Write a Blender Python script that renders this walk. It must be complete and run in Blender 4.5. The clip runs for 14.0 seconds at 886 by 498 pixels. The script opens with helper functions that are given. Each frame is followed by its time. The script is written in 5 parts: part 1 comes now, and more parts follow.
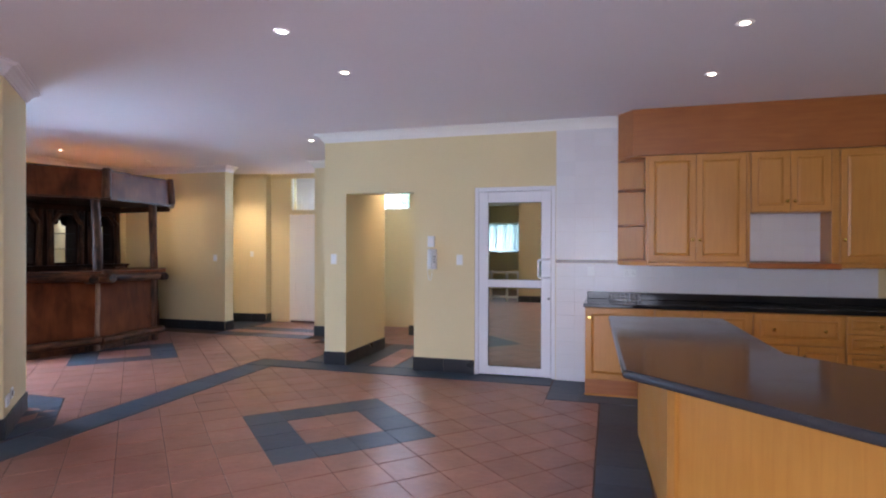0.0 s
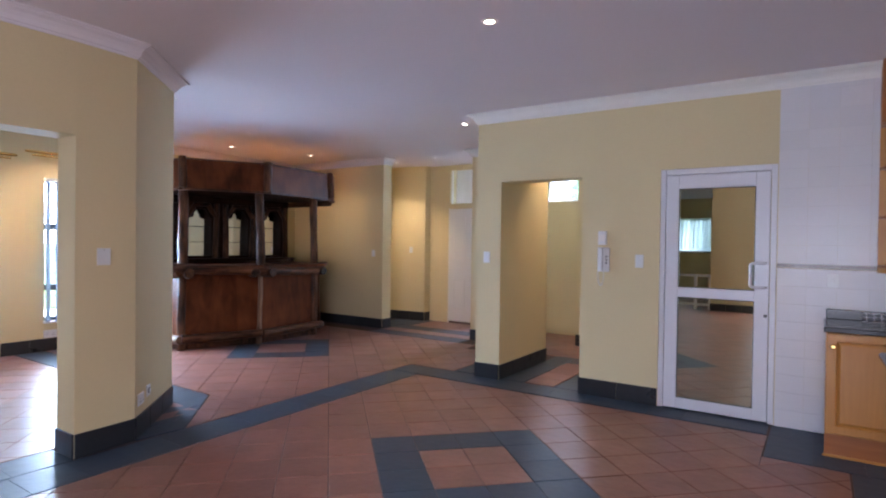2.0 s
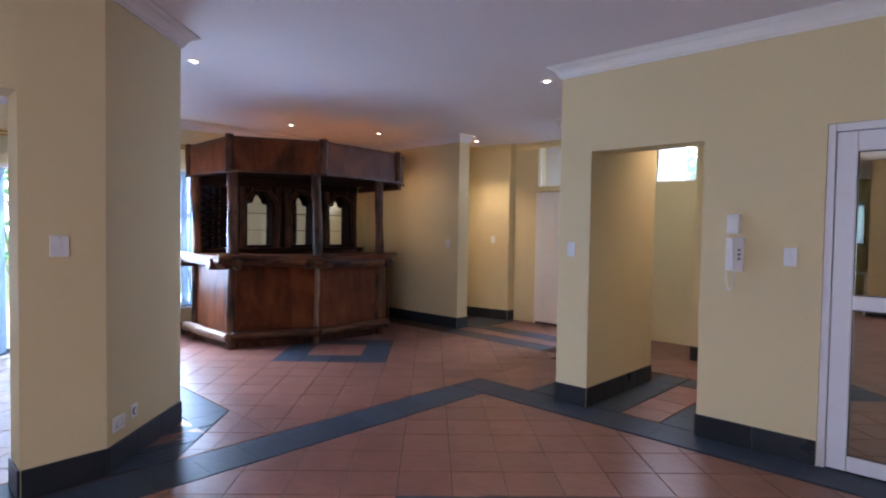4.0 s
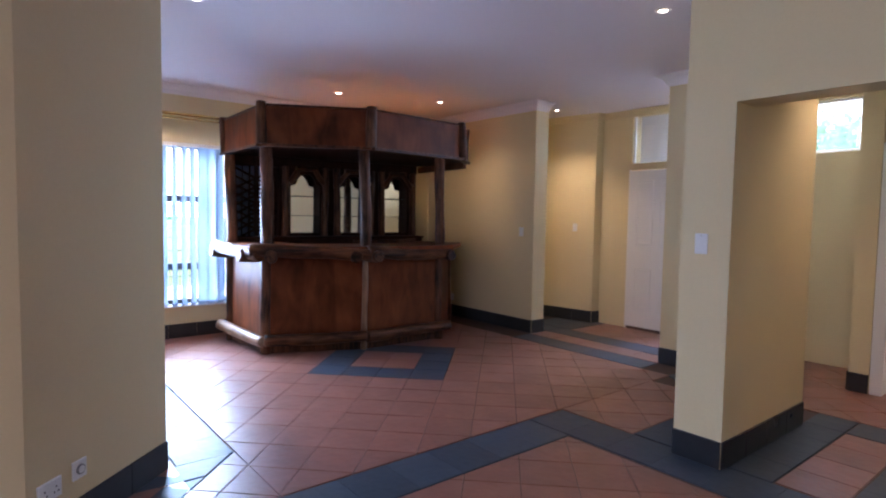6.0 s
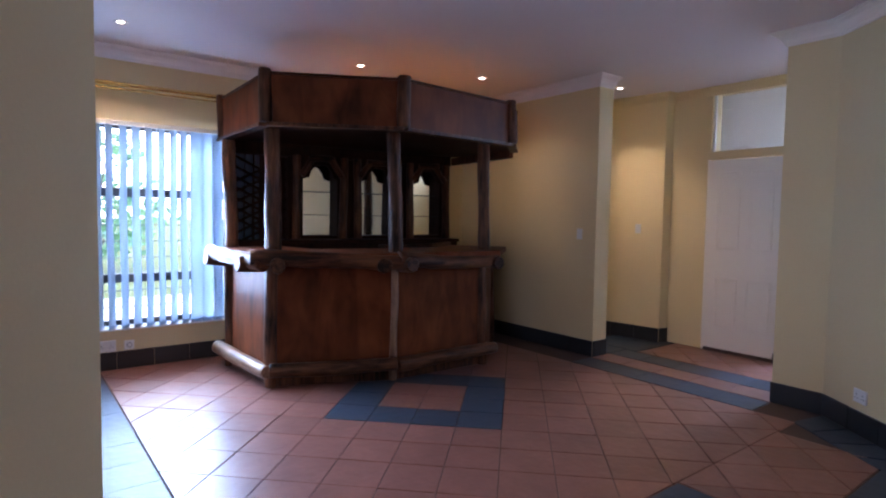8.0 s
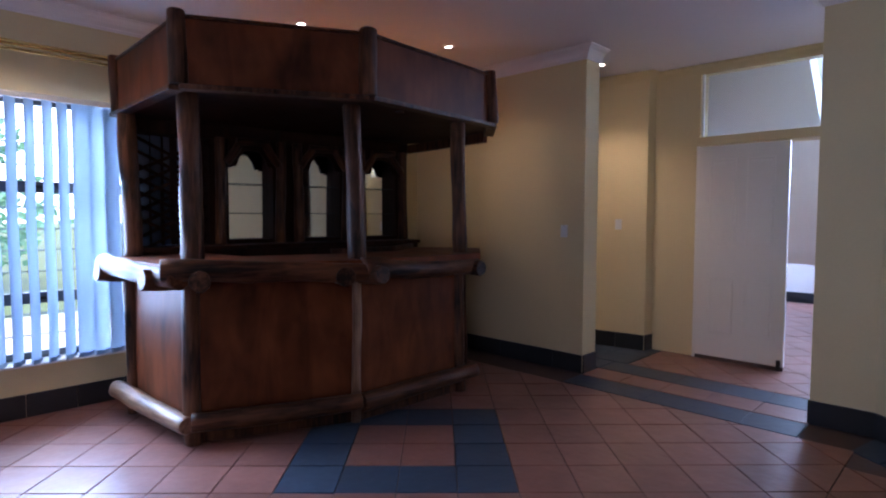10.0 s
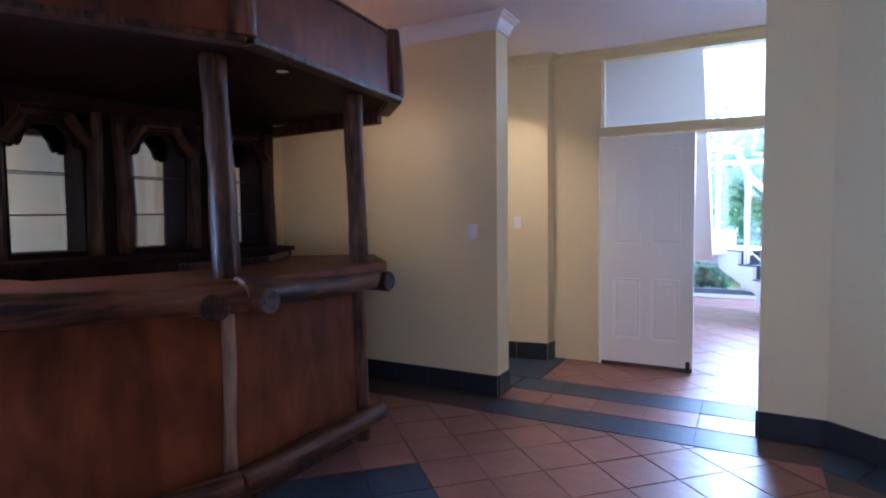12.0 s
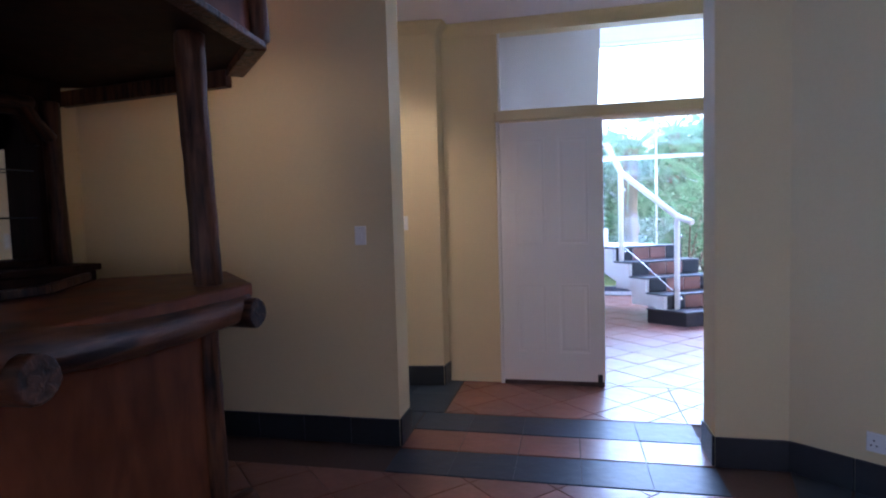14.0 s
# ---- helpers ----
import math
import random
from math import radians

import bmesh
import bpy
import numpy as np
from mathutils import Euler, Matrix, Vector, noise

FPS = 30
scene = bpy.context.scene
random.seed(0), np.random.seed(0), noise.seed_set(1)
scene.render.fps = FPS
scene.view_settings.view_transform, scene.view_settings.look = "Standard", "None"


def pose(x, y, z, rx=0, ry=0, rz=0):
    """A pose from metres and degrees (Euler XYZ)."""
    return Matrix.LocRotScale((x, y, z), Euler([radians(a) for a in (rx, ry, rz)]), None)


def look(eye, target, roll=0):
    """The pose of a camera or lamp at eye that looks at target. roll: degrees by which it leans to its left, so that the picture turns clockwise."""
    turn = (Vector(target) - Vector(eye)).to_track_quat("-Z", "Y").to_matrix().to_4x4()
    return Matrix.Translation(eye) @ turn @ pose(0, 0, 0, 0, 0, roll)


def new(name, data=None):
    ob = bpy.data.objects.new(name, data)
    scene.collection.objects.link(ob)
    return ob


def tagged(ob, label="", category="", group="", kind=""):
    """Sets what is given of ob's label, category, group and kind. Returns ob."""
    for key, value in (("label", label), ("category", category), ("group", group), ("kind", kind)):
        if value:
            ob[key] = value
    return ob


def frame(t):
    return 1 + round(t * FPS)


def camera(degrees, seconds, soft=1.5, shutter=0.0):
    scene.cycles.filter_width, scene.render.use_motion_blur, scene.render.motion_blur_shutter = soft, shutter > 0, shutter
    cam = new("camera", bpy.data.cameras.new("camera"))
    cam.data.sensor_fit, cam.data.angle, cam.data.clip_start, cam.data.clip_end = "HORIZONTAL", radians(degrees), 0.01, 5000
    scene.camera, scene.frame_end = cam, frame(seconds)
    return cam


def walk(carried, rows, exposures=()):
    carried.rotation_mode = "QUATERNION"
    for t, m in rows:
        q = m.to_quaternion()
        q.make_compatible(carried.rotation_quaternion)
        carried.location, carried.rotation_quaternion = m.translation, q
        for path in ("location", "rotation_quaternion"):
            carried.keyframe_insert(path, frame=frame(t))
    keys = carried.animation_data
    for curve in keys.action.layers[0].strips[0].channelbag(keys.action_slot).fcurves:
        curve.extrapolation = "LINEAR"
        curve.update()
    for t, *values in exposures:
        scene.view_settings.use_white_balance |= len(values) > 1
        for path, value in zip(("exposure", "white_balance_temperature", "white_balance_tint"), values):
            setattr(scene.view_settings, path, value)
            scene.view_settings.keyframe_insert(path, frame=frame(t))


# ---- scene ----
# camera and walk
cam = camera(76.00, 14.0, soft=2.1)
ROWS = [
    (0.0, 0.117, 0.025, 1.461, 16.46, -0.28, -0.15),
    (0.5, 0.045, 0.237, 1.469, 20.69, -0.29, -0.35),
    (1.0, -0.025, 0.474, 1.461, 24.53, -0.50, -0.45),
    (1.5, -0.099, 0.734, 1.454, 29.43, -0.61, -0.56),
    (2.0, -0.163, 1.003, 1.457, 33.68, -0.72, -0.79),
    (2.5, -0.237, 1.278, 1.454, 36.96, -0.98, -0.91),
    (3.0, -0.339, 1.595, 1.440, 39.59, -1.08, -0.90),
    (5.5, -1.265, 2.864, 1.444, 49.42, -3.38, -0.92),
    (6.0, -1.514, 3.062, 1.443, 51.10, -3.44, -0.96),
    (6.5, -1.776, 3.218, 1.427, 52.22, -3.32, -1.04),
    (7.0, -2.075, 3.361, 1.417, 52.71, -3.33, -0.92),
    (9.5, -3.377, 3.815, 1.386, 47.83, -3.21, -0.38),
    (10.0, -3.640, 3.913, 1.376, 44.50, -3.25, -0.09),
    (10.5, -3.918, 4.005, 1.385, 41.02, -3.26, 0.08),
    (11.0, -4.173, 4.106, 1.386, 37.19, -3.30, 0.19),
    (11.5, -4.385, 4.235, 1.369, 32.88, -3.27, 0.39),
    (12.0, -4.576, 4.380, 1.375, 28.24, -3.39, 0.63),
    (12.5, -4.778, 4.553, 1.369, 24.18, -3.46, 0.88),
    (13.0, -4.927, 4.731, 1.363, 20.71, -3.59, 1.14),
    (13.5, -5.074, 4.941, 1.357, 16.51, -3.53, 1.39),
    (14.0, -5.225, 5.149, 1.357, 12.52, -3.45, 1.66),
]
EXPOSURES = [(0.0, 2.45, 5900, 21), (1.5, 2.26, 5950, 23), (3.0, 1.95, 5850, 22), (5.5, 1.84, 5850, 29), (6.5, 1.76, 5750, 29), (7.5, 1.62, 5700, 30), (9.5, 1.02, 5500, 31), (10.5, 1.25, 5350, 32), (11.5, 1.62, 5100, 29), (12.0, 1.88, 4950, 28), (13.0, 1.66, 4980, 29), (14.0, 1.2, 5100, 31)]
walk(cam, [(t, pose(x, y, z, 90 + pitch, roll, yaw)) for t, x, y, z, yaw, pitch, roll in ROWS], EXPOSURES)
# sky, sun and lamps
world = bpy.data.worlds.new("overcast_sky")
scene.world = world
world.use_nodes = True
wn = world.node_tree.nodes
sky = wn.new("ShaderNodeTexSky")
sky.sky_type = "NISHITA"
sky.sun_disc = False
sky.sun_elevation, sky.sun_rotation = radians(51), radians(111)
sky.air_density, sky.dust_density, sky.ozone_density = 1.0, 4.0, 0.5
world.node_tree.links.new(sky.outputs[0], wn["Background"].inputs[0])
wn["Background"].inputs[1].default_value = 0.13
sun = new("sun", bpy.data.lights.new("sun", "SUN"))
sun.data.energy, sun.data.angle, sun.data.color = 5.0, radians(4), (1.0, 0.96, 0.9)
sun.matrix_world = look((22, -4, 34), (-4, 6, 0))


def window_light(name, eye, target, w, h, watts, colour=(0.66, 0.81, 1.0), spread=180):
    data = bpy.data.lights.new(name, "AREA")
    data.shape, data.size, data.size_y, data.energy, data.color = "RECTANGLE", w, h, watts, colour
    data.spread = radians(spread)
    ob = new(name, data)
    ob.matrix_world = look(eye, target)
    return ob


window_light("daylight_bar_window", (-8.0, 4.60, 1.15), (-6.2, 4.85, 0.55), 1.05, 1.0, 22, (0.54, 0.78, 1.0), spread=120)
window_light("daylight_outside_bar_window", (-8.95, 5.0, 1.4), (-6, 5.0, 1.2), 2.2, 2.2, 58, (0.54, 0.78, 1.0))
window_light("daylight_outside_sliding_door", (-8.95, 2.2, 1.2), (-6, 2.2, 1.1), 3.2, 2.2, 45, (0.50, 0.76, 1.0))
window_light("daylight_sliding_door", (-8.16, 2.1, 1.1), (-6, 2.1, 1.0), 2.8, 1.9, 4, (0.50, 0.76, 1.0))
window_light("daylight_stair_hall", (-3.9, 14.45, 2.8), (-4.3, 9.0, 2.0), 3.0, 2.1, 255, (0.56, 0.78, 1.0))
# Added fill from an assumed, unseen opening behind the kitchen.
window_light("daylight_fill_behind_kitchen", (0.0, -2.16, 1.1), (-2.6, 6, 1.5), 2.3, 2.0, 32, (0.86, 0.9, 1.0))
window_light("daylight_back_window", (-3.44, -6.95, 1.85), (-3.2, 0, 0.9), 1.3, 1.1, 4, (0.80, 0.93, 1.0))
window_light("daylight_passage_window", (-3.59, 9.68, 2.4), (-3.3, 7.5, 1.2), 0.55, 0.45, 3)
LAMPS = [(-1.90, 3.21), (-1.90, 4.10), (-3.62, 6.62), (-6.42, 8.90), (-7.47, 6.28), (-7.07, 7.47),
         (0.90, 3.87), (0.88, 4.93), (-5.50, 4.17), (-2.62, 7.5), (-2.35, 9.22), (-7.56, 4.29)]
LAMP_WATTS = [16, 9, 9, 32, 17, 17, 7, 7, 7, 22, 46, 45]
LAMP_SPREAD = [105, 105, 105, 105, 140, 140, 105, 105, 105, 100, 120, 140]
# materials
def mat(name, colour, rough=0.6, metal=0.0, grain=0.0, scale=30.0, blotch=0.0, bscale=1.2, bump=0.0, bump_scale=120.0, spec=0.5, vary=0.0):
    """A plain surface with fine grain, broad blotches and relief, in object-independent metres."""
    m = bpy.data.materials.new(name)
    m.use_nodes = True
    nt = m.node_tree
    b = nt.nodes["Principled BSDF"]
    b.inputs["Roughness"].default_value, b.inputs["Metallic"].default_value = rough, metal
    b.inputs["Specular IOR Level"].default_value = spec
    geo = nt.nodes.new("ShaderNodeNewGeometry")
    col = nt.nodes.new("ShaderNodeRGB")
    col.outputs[0].default_value = (*colour, 1)
    out = col.outputs[0]

    def modulate(out, fac, amount):
        mr = nt.nodes.new("ShaderNodeMapRange")
        mr.inputs["To Min"].default_value, mr.inputs["To Max"].default_value = 1 - amount, 1 + amount
        nt.links.new(fac, mr.inputs["Value"])
        mx = nt.nodes.new("ShaderNodeVectorMath")
        mx.operation = "SCALE"
        nt.links.new(out, mx.inputs[0])
        nt.links.new(mr.outputs[0], mx.inputs["Scale"])
        return mx.outputs[0]

    def noise_at(s, detail=4):
        n = nt.nodes.new("ShaderNodeTexNoise")
        n.inputs["Scale"].default_value, n.inputs["Detail"].default_value = s, detail
        nt.links.new(geo.outputs["Position"], n.inputs["Vector"])
        return n.outputs["Fac"]

    if grain:
        out = modulate(out, noise_at(scale), grain)
    if blotch:
        out = modulate(out, noise_at(bscale, 3), blotch)
    if vary:
        info = nt.nodes.new("ShaderNodeObjectInfo")
        add = nt.nodes.new("ShaderNodeMath")
        add.operation = "ADD"
        nt.links.new(info.outputs["Random"], add.inputs[0])
        nt.links.new(geo.outputs["Random Per Island"], add.inputs[1])
        fr = nt.nodes.new("ShaderNodeMath")
        fr.operation = "FRACT"
        nt.links.new(add.outputs[0], fr.inputs[0])
        out = modulate(out, fr.outputs[0], vary)
    nt.links.new(out, b.inputs["Base Color"])
    if bump:
        bp = nt.nodes.new("ShaderNodeBump")
        bp.inputs["Strength"].default_value, bp.inputs["Distance"].default_value = 1.0, bump
        nt.links.new(noise_at(bump_scale, 2), bp.inputs["Height"])
        nt.links.new(bp.outputs[0], b.inputs["Normal"])
    rn = nt.nodes.new("ShaderNodeMapRange")
    rn.inputs["To Min"].default_value, rn.inputs["To Max"].default_value = max(rough - 0.07, 0.02), min(rough + 0.07, 1)
    nt.links.new(noise_at(4.0), rn.inputs["Value"])
    nt.links.new(rn.outputs[0], b.inputs["Roughness"])
    return m


def wood(name, dark, light, rough=0.35, stretch=(14, 14, 1.2), ring=2.2, bump=0.0006, spec=0.5, span=(0.3, 0.72)):
    """Wood with its grain along the piece's own z axis, blotched stain and fine pores."""
    m = bpy.data.materials.new(name)
    m.use_nodes = True
    nt = m.node_tree
    b = nt.nodes["Principled BSDF"]
    b.inputs["Specular IOR Level"].default_value = spec
    tc = nt.nodes.new("ShaderNodeTexCoord")
    info = nt.nodes.new("ShaderNodeObjectInfo")
    off = nt.nodes.new("ShaderNodeVectorMath")
    off.operation = "ADD"
    sc = nt.nodes.new("ShaderNodeVectorMath")
    sc.operation = "SCALE"
    comb = nt.nodes.new("ShaderNodeCombineXYZ")
    for k in range(3):
        nt.links.new(info.outputs["Random"], comb.inputs[k])
    nt.links.new(comb.outputs[0], sc.inputs[0])
    sc.inputs["Scale"].default_value = 17.0
    nt.links.new(tc.outputs["Object"], off.inputs[0])
    nt.links.new(sc.outputs[0], off.inputs[1])
    mp = nt.nodes.new("ShaderNodeMapping")
    mp.inputs["Scale"].default_value = stretch
    nt.links.new(off.outputs[0], mp.inputs["Vector"])
    n1 = nt.nodes.new("ShaderNodeTexNoise")
    n1.inputs["Scale"].default_value, n1.inputs["Detail"].default_value, n1.inputs["Distortion"].default_value = ring, 6, 0.6
    nt.links.new(mp.outputs[0], n1.inputs["Vector"])
    n2 = nt.nodes.new("ShaderNodeTexNoise")
    n2.inputs["Scale"].default_value, n2.inputs["Detail"].default_value = 3.0, 3
    nt.links.new(off.outputs[0], n2.inputs["Vector"])
    ramp = nt.nodes.new("ShaderNodeValToRGB")
    ramp.color_ramp.elements[0].position, ramp.color_ramp.elements[1].position = span
    ramp.color_ramp.elements[0].color, ramp.color_ramp.elements[1].color = (*dark, 1), (*light, 1)
    mixf = nt.nodes.new("ShaderNodeMath")
    mixf.operation = "MULTIPLY_ADD"
    mixf.inputs[1].default_value = 0.45
    nt.links.new(n2.outputs["Fac"], mixf.inputs[0])
    half = nt.nodes.new("ShaderNodeMath")
    half.operation = "MULTIPLY"
    half.inputs[1].default_value = 0.55
    nt.links.new(n1.outputs["Fac"], half.inputs[0])
    nt.links.new(half.outputs[0], mixf.inputs[2])
    nt.links.new(mixf.outputs[0], ramp.inputs[0])
    nt.links.new(ramp.outputs[0], b.inputs["Base Color"])
    mr = nt.nodes.new("ShaderNodeMapRange")
    mr.inputs["To Min"].default_value, mr.inputs["To Max"].default_value = rough - 0.1, rough + 0.15
    nt.links.new(n2.outputs["Fac"], mr.inputs["Value"])
    nt.links.new(mr.outputs[0], b.inputs["Roughness"])
    bp = nt.nodes.new("ShaderNodeBump")
    bp.inputs["Strength"].default_value, bp.inputs["Distance"].default_value = 1.0, bump
    nt.links.new(n1.outputs["Fac"], bp.inputs["Height"])
    nt.links.new(bp.outputs[0], b.inputs["Normal"])
    return m


def glass(name, tint=(0.95, 0.98, 0.97), rough=0.0, clear=0.9, gloss=(0.95, 0.95, 0.95)):
    """Thin pane: mostly clear, with a share of mirror reflection."""
    m = bpy.data.materials.new(name)
    m.use_nodes = True
    nt = m.node_tree
    out = nt.nodes["Material Output"]
    nt.nodes.remove(nt.nodes["Principled BSDF"])
    tr, gl, mx = (nt.nodes.new(k) for k in ("ShaderNodeBsdfTransparent", "ShaderNodeBsdfGlossy", "ShaderNodeMixShader"))
    tr.inputs[0].default_value = (*tint, 1)
    gl.inputs["Roughness"].default_value = rough
    gl.inputs[0].default_value = (*gloss, 1)
    mx.inputs[0].default_value = 1 - clear
    nt.links.new(tr.outputs[0], mx.inputs[1])
    nt.links.new(gl.outputs[0], mx.inputs[2])
    nt.links.new(mx.outputs[0], out.inputs[0])
    return m


def glow(name, colour, strength):
    m = bpy.data.materials.new(name)
    m.use_nodes = True
    b = m.node_tree.nodes["Principled BSDF"]
    b.inputs["Base Color"].default_value = (*colour, 1)
    b.inputs["Emission Color"].default_value = (*colour, 1)
    b.inputs["Emission Strength"].default_value = strength
    return m


M_WALL = mat("cream_wall_paint", (0.69, 0.572, 0.33), 0.75, grain=0.03, scale=60, blotch=0.05, bump=0.0008, bump_scale=90)
M_WHITE = mat("white_wall_paint", (0.78, 0.77, 0.76), 0.7, grain=0.02, blotch=0.04, bump=0.0006)
M_CEIL = mat("ceiling_paint", (0.80, 0.745, 0.775), 0.8, grain=0.015, blotch=0.03, bump=0.0004)
M_TRIMW = mat("white_gloss_paint", (0.82, 0.79, 0.75), 0.35, grain=0.015, blotch=0.02)
M_TERRA = mat("terracotta_tile", (0.24, 0.106, 0.078), 0.35, grain=0.14, scale=30, blotch=0.34, bscale=5, bump=0.0026, bump_scale=15, spec=0.5, vary=0.14)
M_SLATE = mat("blue_grey_slate_tile", (0.042, 0.060, 0.086), 0.42, grain=0.15, scale=26, blotch=0.24, bscale=4, bump=0.0024, bump_scale=14, spec=0.2, vary=0.15)
M_GROUT = mat("dark_grout", (0.10, 0.068, 0.058), 0.85, grain=0.2, scale=80)
M_SKIRT = mat("dark_slate_skirting", (0.022, 0.025, 0.03), 0.3, grain=0.2, scale=30, blotch=0.15, bump=0.0008, vary=0.12)
M_WTILE = mat("white_wall_tile", (0.72, 0.70, 0.72), 0.2, grain=0.015, blotch=0.03, bump=0.0003, bump_scale=12, vary=0.02, spec=0.22)
M_BARWOOD = wood("dark_stained_slab_wood", (0.034, 0.010, 0.005), (0.225, 0.067, 0.024), 0.44, stretch=(3.2, 3.2, 1.0), ring=2.2, spec=0.12)
M_LOG = wood("varnished_dark_log", (0.010, 0.004, 0.003), (0.16, 0.066, 0.03), 0.42, stretch=(13, 13, 1.5), ring=2.6, bump=0.005, spec=0.22, span=(0.38, 0.66))
# Shade under the canopy is put into this near-black inside wood.
M_BACKWOOD = wood("bar_wood_darkened_for_shade", (0.007, 0.003, 0.002), (0.05, 0.018, 0.009), 0.55, stretch=(7, 7, 1.0), spec=0.14)
M_BOUNCE = wood("orange_bounce_board", (0.26, 0.13, 0.055), (0.40, 0.22, 0.10), 0.6)
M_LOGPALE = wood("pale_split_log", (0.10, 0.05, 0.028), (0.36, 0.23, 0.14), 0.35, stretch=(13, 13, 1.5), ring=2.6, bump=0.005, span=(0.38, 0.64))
M_OAK = wood("golden_oak", (0.46, 0.19, 0.032), (0.56, 0.255, 0.048), 0.34, stretch=(20, 20, 1.3))
M_OAKH = wood("golden_oak_cross_grain", (0.29, 0.084, 0.013), (0.41, 0.138, 0.027), 0.36, stretch=(1.3, 16, 16))
M_GRANITE = mat("black_granite", (0.010, 0.010, 0.012), 0.12, grain=0.6, scale=320, blotch=0.2, spec=0.3)
M_GRANITEB = mat("blue_grey_granite", (0.035, 0.036, 0.042), 0.13, grain=0.5, scale=300, blotch=0.2)
M_ALU = mat("white_powder_coated_aluminium", (0.74, 0.73, 0.77), 0.32, grain=0.01)
M_GREYALU = mat("grey_anodised_aluminium", (0.30, 0.32, 0.36), 0.35, metal=0.6)
M_BLACKFRAME = mat("dark_bronze_frame", (0.09, 0.10, 0.12), 0.4)
M_STEEL = mat("brushed_steel", (0.62, 0.62, 0.64), 0.25, metal=1.0)
M_BRASS = mat("polished_brass", (0.78, 0.55, 0.18), 0.2, metal=1.0)
M_PLASTIC = mat("white_plastic", (0.76, 0.76, 0.76), 0.3)
M_GREYPLASTIC = mat("grey_plastic", (0.25, 0.25, 0.26), 0.4)
M_DARKPLASTIC = mat("black_plastic", (0.02, 0.02, 0.02), 0.4)
M_MIRROR = mat("silvered_mirror", (0.86, 0.86, 0.84), 0.02, metal=1.0)
M_PANE = glass("clear_glass", (0.96, 0.98, 0.97), 0.0, 0.93)
M_FILM = glass("reflective_tinted_glass", (0.12, 0.12, 0.10), 0.015, 0.2, (0.86, 0.92, 0.72))
M_BULB = glow("lit_bulb", (1.0, 0.86, 0.62), 14.0)
M_COOLBULB = glow("lit_cool_bulb", (0.80, 0.92, 1.0), 18.0)
# helpers for meshes
def mesh_of(bm, name):
    me = bpy.data.meshes.new(name)
    bm.normal_update()
    bm.to_mesh(me)
    bm.free()
    return me


def thing(name, bm=None, material=None, label="", category="", group="", kind="", at=None):
    """A top-level thing: one mesh, or an Empty when bm is None."""
    ob = new(name, mesh_of(bm, name) if bm is not None else None)
    if material is not None:
        ob.data.materials.append(material)
    if at is not None:
        ob.matrix_world = at
    return tagged(ob, label, category, group, kind)


def part(name, bm, material, parent, label="", at=None, kind=""):
    me = bm if isinstance(bm, bpy.types.Mesh) else mesh_of(bm, name)
    if material is not None and not me.materials:
        me.materials.append(material)
    ob = new(name, me)
    ob.parent = parent
    if at is not None:
        ob.matrix_local = at
    return tagged(ob, label, kind=kind)


def box_bm(x0, y0, z0, x1, y1, z1, bevel=0.0, seg=1, bm=None):
    own = bmesh.new()
    vs = [own.verts.new((x, y, z)) for x in (x0, x1) for y in (y0, y1) for z in (z0, z1)]
    for f in ((0, 1, 3, 2), (4, 6, 7, 5), (0, 4, 5, 1), (2, 3, 7, 6), (0, 2, 6, 4), (1, 5, 7, 3)):
        own.faces.new([vs[i] for i in f])
    bmesh.ops.recalc_face_normals(own, faces=own.faces)
    if bevel:
        bmesh.ops.bevel(own, geom=own.edges[:], offset=bevel, segments=seg, profile=0.5, affect="EDGES")
    if bm is None:
        return own
    join_bm(bm, own)
    return bm


def join_bm(bm, other, m=None):
    me = bpy.data.meshes.new("join")
    if m is not None:
        bmesh.ops.transform(other, matrix=m, verts=other.verts)
    other.to_mesh(me)
    other.free()
    bm.from_mesh(me)
    bpy.data.meshes.remove(me)
    return bm


def prism_bm(pts, z0, z1, bevel=0.0, seg=2):
    bm = bmesh.new()
    lo = [bm.verts.new((x, y, z0)) for x, y in pts]
    hi = [bm.verts.new((x, y, z1)) for x, y in pts]
    n = len(pts)
    bm.faces.new(lo[::-1])
    bm.faces.new(hi)
    for i in range(n):
        bm.faces.new((lo[i], lo[(i + 1) % n], hi[(i + 1) % n], hi[i]))
    bmesh.ops.recalc_face_normals(bm, faces=bm.faces)
    if bevel:
        bmesh.ops.bevel(bm, geom=bm.edges[:], offset=bevel, segments=seg, profile=0.5, affect="EDGES")
    return bm


